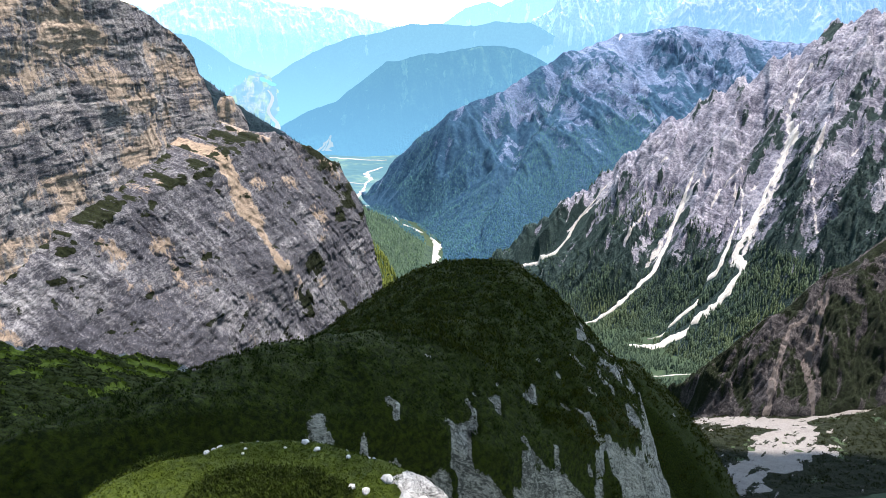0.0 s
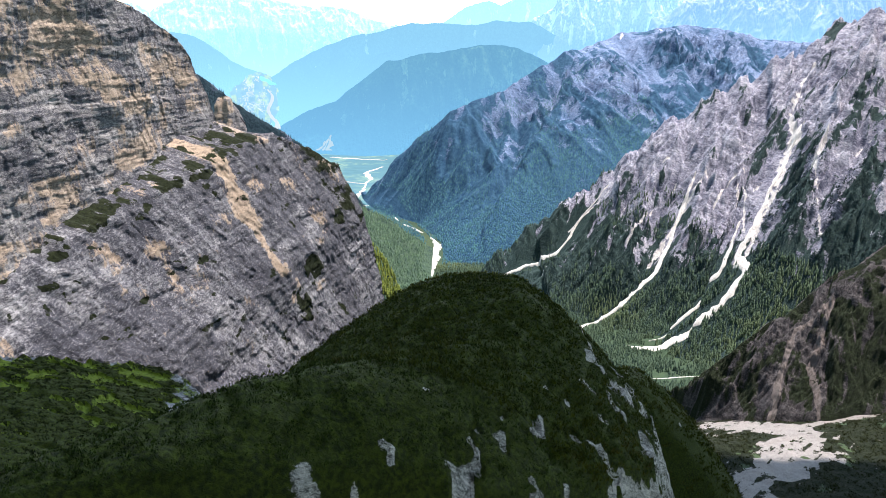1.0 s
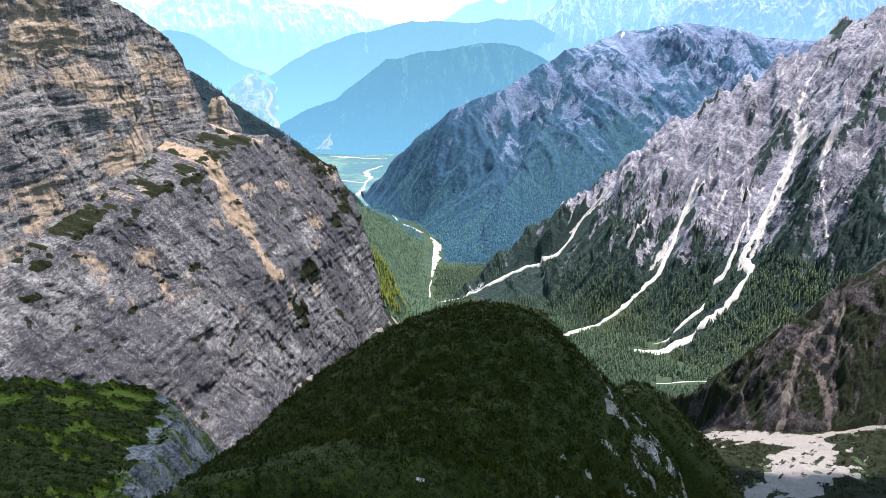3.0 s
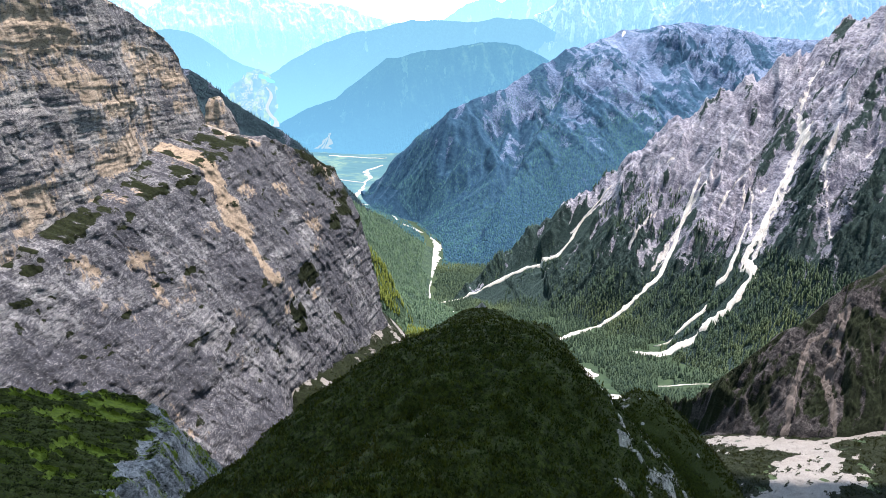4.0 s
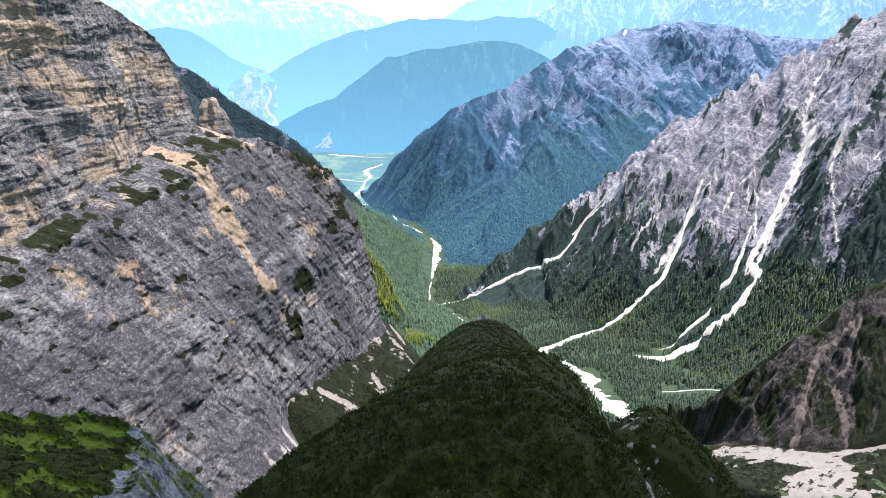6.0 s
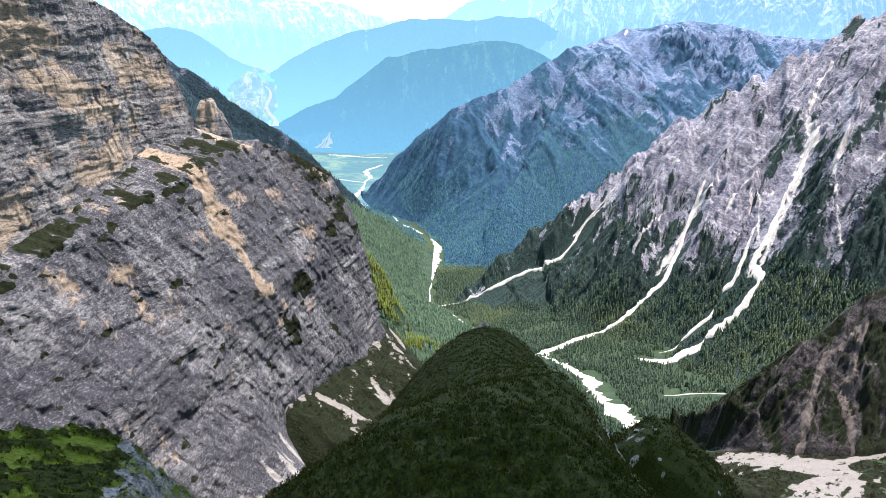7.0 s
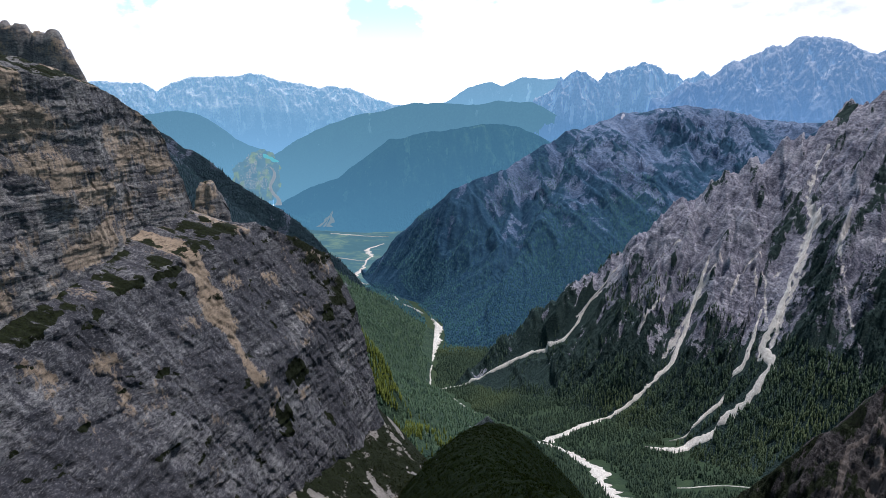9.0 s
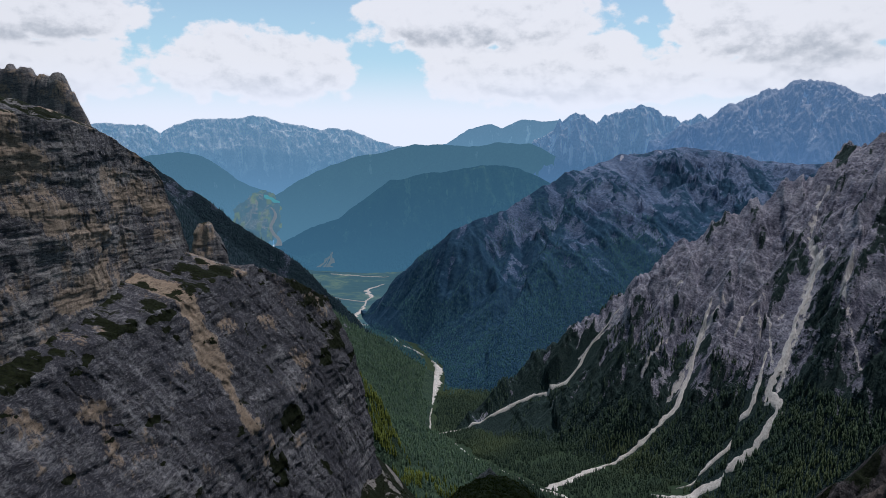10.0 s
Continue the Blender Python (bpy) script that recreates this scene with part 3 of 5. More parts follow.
def knoll_z(x, y):
    off = x - section(y, 1)
    side, d = np.sign(off), np.abs(off)
    slope, rad = np.where(off > 0, section(y, 4), section(y, 3)), np.where(off > 0, section(y, 6), section(y, 5))
    h = section(y, 2) - slope * (np.sqrt(d * d + rad * rad) - rad)
    e, eside, es, ez = along(x, y, KNOLL_EDGE)
    cut = np.where(eside > 0, e, 0) * smooth(y, 280, 215)
    rocky = smooth(np.where(eside > 0, e, -e) + 2.2 * fbm(x / 7, y / 7, 4, 64), 0.5, 2.5) * smooth(y, 285, 240) * smooth(x, -24, -16)
    rocky = rocky * smooth(fbm(x / 12, y / 12, 3, 69) - 0.012 * cut, 0.75, 0.25)
    h = h - 1.5 * np.minimum(cut, 30) - 0.3 * cut + 1.6 * fbm(x / 24, y / 24, 3, 61) * smooth(d, 0, 12) + 0.8 * fbm(x / 5, y / 5, 3, 62) * (1 - rocky)
    tip = np.exp(-(((x - 27) / 9) ** 2 + ((y - 499) / 12) ** 2))
    h = h + 5 * tip
    rocky = np.maximum(rocky, 1.3 * tip * (x > 18))
    steep = (side > 0) * smooth(d, 8, 34) * smooth(y, 330, 270)
    bare = smooth(fbm(x / 2.6, y / 3.6, 3, 67) + 0.35 * fbm(x / 30, y / 30, 2, 68) + 1.1 * steep, 1.56, 1.64)
    rocky = np.clip(np.maximum(rocky, bare), 0, 1)
    h = h + rocky * (2.0 * fbm(x / 4.5, y / 4.5, 5, 65, 0.6) + 0.9 * blocks(x / 2.2, y / 2.2, 66))
    return h, rocky, d, side


def pine_mat(x, y):
    return 0.55 * domes(x, y, 2.4, 621) + 0.5 * domes(x, y, 5.5, 623)


def spur_z(x, y):
    d, side, s, z = along(x, y, SPUR_CREST)
    drop = np.where(side > 0, 0.5 * d + 0.006 * d ** 2, 1.15 * d)
    return z - np.sqrt(drop * drop + 36) + 5 + 1.0 * fbm(x / 25, y / 25, 3, 71)


def ledge_z(x, y):
    rim = along(x, y, LEDGE_RIM)
    out = np.where(rim[1] < 0, -rim[0], rim[0]) + 3 * fbm(x / 14, y / 14, 3, 76)
    h = 933 - 0.30 * (np.maximum(x, -270) + 196) - 0.47 * (y - 271) + 2.5 * fbm(x / 35, y / 35, 3, 72)
    over = np.maximum(out, 0)
    rim_rock = smooth(out, -3, 3)
    h = h - 1.5 * over + rim_rock * (3.5 * ridged(x / 9, y / 9, 4, 74) + 1.6 * blocks(x / 3.2, y / 3.2, 77))
    right = smooth(x + 0.25 * y, -90, -65)
    return h, smooth(out + 6 * right + 5 * fbm(x / 8, y / 8, 4, 78), -3, 2) * (0.55 + 0.45 * smooth(fbm(x / 10, y / 10, 3, 79), 0.3, -0.2))


def ledge_pine(x, y):
    """Where dwarf pine covers the turf of the ledge."""
    return smooth(fbm(x / 11, y / 7, 3, 341) + 0.3 * fbm(x / 3, y / 3, 2, 343) - 0.55 * smooth(y, 255, 320) + 0.50, -0.25, -0.12)


def talus_z(x, y):
    d, side, s, z = along(x, y, TALUS)
    lines = 1 - np.abs(value((s + 6 * fbm(x / 20, y / 20, 3, 87)) / 26, d / 140, 88)) * 3
    lines = np.maximum(lines - 0.25, 1.5 - np.minimum.reduce([along(x, y, c)[0] for c in CHUTES]) / 4.4)
    h = z - np.where(side < 0, -0.9, 0.66) * d + 2 * fbm(x / 18, y / 18, 3, 86) - 1.5 * np.clip(lines, 0, 1)
    return h, lines, d, side


def cliff2_z(x, y):
    front, d1, side, s1, z1, d2, side2, s2, z2, t = between(x, y, CLIFF2_CREST, CLIFF2_FOOT, -0.05, 1.0, 1.0)
    s = s1 * 0.5 + s2 * 0.5
    s = s + 12 * fbm(x / 40, y / 40, 3, 81)
    ribs = ridged(s / 38, t * 0.8, 4, 82)
    h = front + 4 * t * (1 - t) * (13 * ribs + 2.0 * blocks((x + y) / 6, front / 5, 88)) + 3.5 * ridged(x / 12, y / 12, 4, 83) * smooth(t, 0.0, 0.15) + (1 - smooth(d1, 0, 25)) * 3.5 * fbm(s1 / 18, s1 * 0, 3, 85)
    h = np.where(side < 0, z1 - 1.3 * d1 + 3 * fbm(x / 18, y / 18, 3, 84), h)
    return np.where(side2 > 0, z2 - 0.8 * d2 - 2, h), t, ribs, s


# ---- ground ----
def stretched(lo, hi, mid, fine, n):
    k = np.linspace(-1, 1, n)
    g = mid + np.where(k > 0, hi - mid, mid - lo) * (np.sign(k) * (fine * np.abs(k) + (1 - fine) * np.abs(k) ** 3))
    return g


def make_ground():
    x, y = np.meshgrid(stretched(-4990, 4990, 150, 0.12, 190), np.concatenate([np.linspace(-1500, 300, 20)[:-1], np.linspace(300, 2200, 150)[:-1], np.linspace(2200, 4960, 70)]))
    z = valley_z(x, y)
    # behind the camera the ground climbs, far below the crests it lies hidden
    z = z + np.maximum(0, 200 - y) * 0.25
    cut = (x < 120) & (y < 900)
    z = np.where(cut, np.minimum(z, 560 + 0.0 * x), z)
    d = along(x, y, RIVER)[0]
    near = smooth(y, 760, 690)
    scree = np.maximum(near * smooth(fbm(x / 28, y / 16, 4, 91) + 0.55 - np.abs(x - 395 + 0.25 * (y - 560)) / 75, 0.0, 0.4), 0)
    ob = field("ground", x, y, z, np.ones((x.shape[0] - 1, x.shape[1] - 1), bool), FOREST_FLOOR, {"scree": scree})
    tagged(ob, "wide valley floor of forest soil, shrubs and turf", "ground", kind="structure")


def parted(name, label, category, pieces, x, y, z, keep, mat, attrs, flat_faces=False):
    """One landform, split into parts by masks."""
    thing = tagged(new(name), label, category)
    rest = keep.copy()
    for part_name, mask in pieces:
        here = rest & (quad_mean(mask * 1.0) > 0.5)
        rest &= ~here
        if here.any():
            made = field(part_name, x, y, z, here, mat, attrs, flat_faces)
            made.parent = thing
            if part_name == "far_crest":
                made.data.materials[0] = HAZED_SLOPE
            if part_name == "pine_mat":
                made.data.materials[0] = KNOLL_ROCK
            if part_name in ("rock_outcrop", "stone_chute", "scree_patch", "turf", "near_flank"):
                tagged(made, kind="stuff")
    return thing


def make_right_mountain():
    x, y = RIGHT_X, RIGHT_Y
    z, t, s, e = right_z(x, y)
    low = valley_z(x, y)
    patchy = fbm(x / 55, y / 55, 4, 92, 0.6)
    veg = 0.14 + 0.30 * smooth(t, 0.1, 0.6) + 0.20 * patchy + 0.20 * fbm(x / 20, y / 20, 4, 93, 0.65) + 0.26 * fbm(s / 20, t * 3.0, 4, 90, 0.6) + 0.16 * e + 0.42 * smooth(t, 0.62, 0.8) + 0.45 * smooth(z, 600, 430) + 0.25 * smooth(x, 700, 300)
    deep = in_gully(x, y, GULLIES, 0.8)
    # loose pale stone gathers in the beds of the gullies
    bed = smooth(-e, 0.6, 1.0) * smooth(t, 0.04, 0.16) * smooth(t, 0.76, 0.62)
    scree = np.maximum(0.55 * bed * (0.6 + 0.6 * fbm(x / 40, y / 40, 3, 89)), 0.62 * deep)
    z = z - 3 * deep
    veg = veg - 0.9 * deep - 0.5 * bed * smooth(t, 0.78, 0.66)
    parted("grey_mountain", "jagged grey dolomite mountain with scree gullies and dwarf pine patches", "mountain", [("rock_face", t < 0.74), ("wooded_apron", t > -1)],
           x, y, z, quad_mean(z - low) > -6, DOLOMITE, {"tone": 0.6 * e, "veg": np.clip(veg, 0, 1), "scree": np.clip(scree, 0, 1), "warm": 0.0 * x}, True)


def make_blue_ridge():
    x, y = BLUE_X, BLUE_Y
    z, t, s, e = blue_z(x, y)
    veg = 0.30 + 0.26 * smooth(t, 0.08, 0.6) + 0.3 * smooth(t, 0.5, 0.8) + 0.16 * fbm(x / 130, y / 130, 3, 94, 0.6) + 0.20 * fbm(x / 42, y / 42, 4, 95, 0.65) + 0.26 * fbm(s / 34, t * 3.0, 4, 100, 0.62) + 0.12 * e + 0.40 * smooth(x, 700, 200)
    bed = smooth(-e, 0.85, 1.2)
    scree = bed * smooth(t, 0.85, 0.55) * (0.35 + 0.4 * fbm(x / 150, y / 150, 3, 96))
    veg = veg - 0.4 * bed * smooth(t, 0.8, 0.6)
    parted("wooded_ridge", "long limestone ridge tinted blue by haze, wooded on its lower slopes", "mountain", [("rocky_crest", t < 0.48), ("wooded_flank", t > -1)],
           x, y, z, quad_mean(z - valley_z(x, y)) > -8, HAZED_ROCK, {"tone": 0.5 * e, "veg": np.clip(veg, 0, 1), "scree": np.clip(scree, 0, 1), "warm": 0.0 * x}, True)


def make_left_slope():
    x, y = grid(-1400, 140, 800, 3200, 8.5)
    z = left_z(x, y)
    veg = 0.95 + 0.35 * fbm(x / 50, y / 50, 4, 97) - 0.2 * smooth(z, 420, 640) * smooth(y, 1900, 2300)
    parted("forested_slope", "steep dark green spruce slope above the river", "mountain", [("near_flank", (y < 1500) | ((y < 2380) & (z < 480))), ("far_crest", y > 0)],
           x, y, z, quad_mean(z - valley_z(x, y)) > -6, WOODED_SLOPE, {"veg": np.clip(veg, 0, 1), "scree": 0 * x, "warm": 0 * x})


make_ground()
make_right_mountain()
make_blue_ridge()
make_left_slope()


# ---- far ranges, the backdrop ----
def make_range(name, crest, base, depth, rough, size, mat, label, seed, relief=40, cell=200, rise=0):
    """A far range: its crest, then a face that leans towards the valley; with a rise, that height of it lies back at an even slope."""
    xs = np.arange(crest[0][0], crest[-1][0], size)
    ys = np.linspace(-0.03, 1.0, max(40, int(depth / size * 1.25)))
    u, v = np.meshgrid(xs, ys)
    line_y = np.interp(u, [c[0] for c in crest], [c[1] for c in crest])
    top = np.interp(u, [c[0] for c in crest], [c[2] for c in crest])
    top = top + rough * fbm(u / (size * 14), u * 0 + seed, 5, seed, 0.55)
    down = np.maximum(v, 0)
    fall = (1 - down) ** 1.15
    big = ridged((u + 90 * fbm(u / 400, v * 2, 2, seed)) / (cell * 1.6), v * 1.2, 2, seed + 3)
    sway = 0.6 * fbm(u / (cell * 1.5), v * 2.5, 3, seed + 5)
    if rise:
        body = top - rise * np.minimum(down, 0.7) / 0.7
        fall = np.where(down < 0.7, body, base + (body - base) * (1 - down) / 0.3)
        fall = (fall - base) / (top - base)
    z = base + (top - base) * fall + 4 * down * (1 - down) * (big + sway) * relief
    tall = v * (top - base) * 0.8 + 40 * fbm(u / cell, v * 4, 3, seed + 8)
    e = eroded(u, tall if not rise else down * depth * 1.6, z + 0.5 * cell * fbm(u / cell, v * 3, 3, seed + 6), size, cell, 5, seed + 11, 1.1, 1.3, 0.55)
    part_way = smooth(down, 0.0, 0.12) * (1 - down)
    y = line_y - depth * (np.minimum(v, 0.72) if rise else v) - part_way * relief * 0.6 * e
    z = z + part_way * relief * 0.5 * e - 60 * (v < 0)
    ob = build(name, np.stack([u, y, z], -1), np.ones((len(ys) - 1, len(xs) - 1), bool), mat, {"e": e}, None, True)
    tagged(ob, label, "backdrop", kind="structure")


# the fourth colour of each is its painted haze glow
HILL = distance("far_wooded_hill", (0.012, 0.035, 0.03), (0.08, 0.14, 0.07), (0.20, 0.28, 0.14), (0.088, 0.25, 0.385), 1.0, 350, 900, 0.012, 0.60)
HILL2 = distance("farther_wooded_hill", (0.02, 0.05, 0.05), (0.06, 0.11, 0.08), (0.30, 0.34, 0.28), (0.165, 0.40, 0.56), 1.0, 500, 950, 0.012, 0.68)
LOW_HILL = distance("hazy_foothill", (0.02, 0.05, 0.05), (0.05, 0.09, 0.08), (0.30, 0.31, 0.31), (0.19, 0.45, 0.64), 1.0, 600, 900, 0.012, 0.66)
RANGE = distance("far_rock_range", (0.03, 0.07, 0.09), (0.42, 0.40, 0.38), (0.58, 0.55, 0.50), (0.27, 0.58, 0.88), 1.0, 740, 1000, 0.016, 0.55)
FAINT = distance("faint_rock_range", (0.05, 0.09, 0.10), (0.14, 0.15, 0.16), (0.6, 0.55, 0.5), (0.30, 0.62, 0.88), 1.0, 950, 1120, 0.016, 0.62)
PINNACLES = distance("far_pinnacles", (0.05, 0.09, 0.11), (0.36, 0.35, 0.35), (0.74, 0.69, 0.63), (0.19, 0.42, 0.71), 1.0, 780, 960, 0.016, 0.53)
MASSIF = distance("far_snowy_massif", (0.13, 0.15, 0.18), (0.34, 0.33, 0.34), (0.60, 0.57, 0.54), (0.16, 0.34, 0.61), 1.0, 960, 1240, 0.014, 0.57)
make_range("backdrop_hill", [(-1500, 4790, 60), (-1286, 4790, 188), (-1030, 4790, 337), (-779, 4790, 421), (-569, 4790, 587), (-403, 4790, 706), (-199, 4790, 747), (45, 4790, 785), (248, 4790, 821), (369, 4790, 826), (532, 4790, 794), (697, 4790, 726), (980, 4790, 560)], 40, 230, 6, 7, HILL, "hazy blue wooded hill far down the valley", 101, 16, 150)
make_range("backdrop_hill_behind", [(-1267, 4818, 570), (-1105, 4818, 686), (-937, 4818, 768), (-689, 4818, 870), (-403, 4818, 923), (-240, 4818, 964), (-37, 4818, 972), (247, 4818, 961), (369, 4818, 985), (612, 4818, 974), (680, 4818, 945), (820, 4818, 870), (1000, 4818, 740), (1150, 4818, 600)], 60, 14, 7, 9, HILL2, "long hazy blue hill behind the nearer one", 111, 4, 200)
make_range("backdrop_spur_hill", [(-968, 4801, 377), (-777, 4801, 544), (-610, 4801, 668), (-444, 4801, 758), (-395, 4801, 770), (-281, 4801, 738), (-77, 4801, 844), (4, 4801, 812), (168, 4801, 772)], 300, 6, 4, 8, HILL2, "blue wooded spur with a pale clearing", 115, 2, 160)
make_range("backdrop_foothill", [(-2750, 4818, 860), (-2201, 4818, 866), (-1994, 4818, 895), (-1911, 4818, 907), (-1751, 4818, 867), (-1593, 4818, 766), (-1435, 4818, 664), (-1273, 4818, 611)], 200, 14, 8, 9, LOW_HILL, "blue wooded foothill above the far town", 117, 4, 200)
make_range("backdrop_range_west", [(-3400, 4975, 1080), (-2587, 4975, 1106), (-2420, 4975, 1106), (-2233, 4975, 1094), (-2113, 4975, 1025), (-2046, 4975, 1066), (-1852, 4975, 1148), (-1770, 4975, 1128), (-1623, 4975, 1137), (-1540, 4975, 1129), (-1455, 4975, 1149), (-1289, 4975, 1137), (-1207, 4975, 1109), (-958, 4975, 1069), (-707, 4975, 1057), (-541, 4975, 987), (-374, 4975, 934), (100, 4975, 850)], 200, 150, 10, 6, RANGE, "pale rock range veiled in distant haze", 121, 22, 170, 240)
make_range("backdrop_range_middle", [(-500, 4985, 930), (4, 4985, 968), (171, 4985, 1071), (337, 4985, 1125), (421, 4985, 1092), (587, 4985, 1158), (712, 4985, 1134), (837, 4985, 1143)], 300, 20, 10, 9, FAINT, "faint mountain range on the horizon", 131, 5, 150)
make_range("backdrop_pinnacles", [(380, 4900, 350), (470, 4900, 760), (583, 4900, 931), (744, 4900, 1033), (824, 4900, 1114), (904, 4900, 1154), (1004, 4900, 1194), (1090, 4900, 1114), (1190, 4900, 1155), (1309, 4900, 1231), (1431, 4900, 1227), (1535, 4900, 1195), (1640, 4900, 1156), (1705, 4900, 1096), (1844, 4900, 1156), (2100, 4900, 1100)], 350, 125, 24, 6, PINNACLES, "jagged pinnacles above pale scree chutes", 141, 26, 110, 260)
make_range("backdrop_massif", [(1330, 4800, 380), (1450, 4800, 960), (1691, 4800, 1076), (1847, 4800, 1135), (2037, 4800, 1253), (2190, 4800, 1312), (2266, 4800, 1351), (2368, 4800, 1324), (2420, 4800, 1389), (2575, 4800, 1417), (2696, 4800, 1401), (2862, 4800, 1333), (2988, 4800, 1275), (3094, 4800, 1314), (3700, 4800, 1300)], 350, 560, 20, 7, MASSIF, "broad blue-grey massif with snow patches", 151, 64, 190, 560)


def tower():
    """The rock tower that stands behind the cliff."""
    x, y = grid(-1250, -770, 1480, 1800, 5.0)
    d, side, s, z = along(x, y, [(-1250, 1600, 1225), (-1010, 1600, 1218), (-885, 1600, 1205), (-838, 1600, 1172), (-808, 1610, 1090), (-760, 1610, 1000)])
    top = z + 14 * fbm(s / 28, s * 0, 4, 161)
    h = top - 6.0 * np.maximum(d - 14 - 6 * value(x / 22, y / 22, 163), 0) - 10 * value(x / 9, y / 40, 164)
    h = np.maximum(h, 900)
    ob = field("rock_tower", x, y, h, quad_mean(h) > 905, LIMESTONE, {"veg": 0 * x, "scree": 0 * x, "warm": 0 * x + 0.3}, True)
    tagged(ob, "massive castle-like grey rock tower with orange stains", "mountain")


tower()


# ---- the great cliff ----
cliff = tagged(new("cliff"), "towering layered limestone cliff with orange stains and green ledges", "cliff")


def strata(y, z, dip, seed):
    zz = z + dip * y + 2.5 * fbm(y / 60, z / 60, 3, seed)
    wob = 0.35 * fbm(y / 8, z / 8, 2, seed + 9)
    return (1.3 * value(zz / 13, y / 120, seed + 1) + 0.75 * fbm(y / 26, zz / 3.6, 4, seed + 2, 0.62) + 0.45 * blocks(y / 11 + wob, zz / 3.1, seed + 3)
            + 0.35 * blocks(y / 26 + wob, zz / 8, seed + 5))


SEAM = 1064.5
LEDGE_SPOTS = []


def upper_wall():
    cols, rows = np.arange(380, 756, 0.8), np.concatenate([np.linspace(-70, -2, 26), np.linspace(0, 1, 180)])
    y, v = np.meshgrid(cols, rows)
    rim = np.interp(y, [330, 450, 550, 610, 645, 680, 705, 725, 735, 745, 755], [1128, 1118, 1109, 1101, 1097, 1088, 1072, 1058, 1046, 1012, 960]) + 1.8 * fbm(y / 14, y * 0, 3, 171)
    foot = np.interp(y, [330, 450, 480, 530, 600, 660, 755], [895, 912, 918, 925, 930, 934, 940])
    down = np.clip(v, 0, 1)
    z = rim + (foot - rim) * down
    x = -305 + 0.2 * (y - 560) + 0.13 * np.maximum(0, 1050 - z) - 10 * smooth(y, 620, 680) * smooth(y, 740, 690)
    back = np.maximum(-v, 0) * (v < 0)
    x = x - back
    z = z + back * np.where(y < 690, 0.42, 0.42 - 0.9 * smooth(y, 690, 745)) * np.where(back > 40, 0.8, 1) + smooth(back, 0, 10) * 1.5 * fbm(x / 8, y / 8, 3, 173)
    face = np.where(v >= 0, 1.0, smooth(-v, 12, 0))
    seam = np.exp(-((z + 0.08 * y - SEAM) / 1.3) ** 2)
    cracks = smooth(1 - 7 * np.abs(value(y / 17 + 0.4 * fbm(y / 9, z / 12, 2, 188), z / 70, 189)), 0, 1)
    disp = 4.5 * fbm(y / 60, z / 80, 3, 174) + 1.0 * fbm(y / 9, z / 40, 4, 175) + 0.65 * strata(y, z, 0.03, 176) - 1.3 * cracks - 1.6 * seam + 1.2 * smooth(z + 0.08 * y, SEAM + 2, SEAM)
    x = x + disp * face
    y = y + 0.5 * face * fbm(y / 5, z / 5, 2, 178)
    veg = np.where(v < 0, 0.55 + 0.4 * fbm(x / 7, y / 7, 3, 179), 0.0)
    warm = 0.75 * smooth(fbm(y / 55, z / 30, 3, 181) + 0.5 * np.exp(-((z - 965) / 14) ** 2) + 0.5 * smooth(z + 0.08 * y, SEAM, SEAM + 15) * smooth(y, 640, 540), 0.0, 0.7)
    pick = (veg > 0.62) & (np.random.default_rng(78).random(veg.shape) < 0.10)
    LEDGE_SPOTS.append((x[pick], y[pick], z[pick]))
    build("upper_wall", np.stack([x, y, z], -1), np.ones((len(rows) - 1, len(cols) - 1), bool), LIMESTONE, {"tone": 0.6 * fbm(y / 5, z / 26, 3, 182) + 0.7 * fbm(y / 60, z / 14, 3, 183), "veg": veg, "scree": 0.0 * x, "warm": warm}, cliff, True)


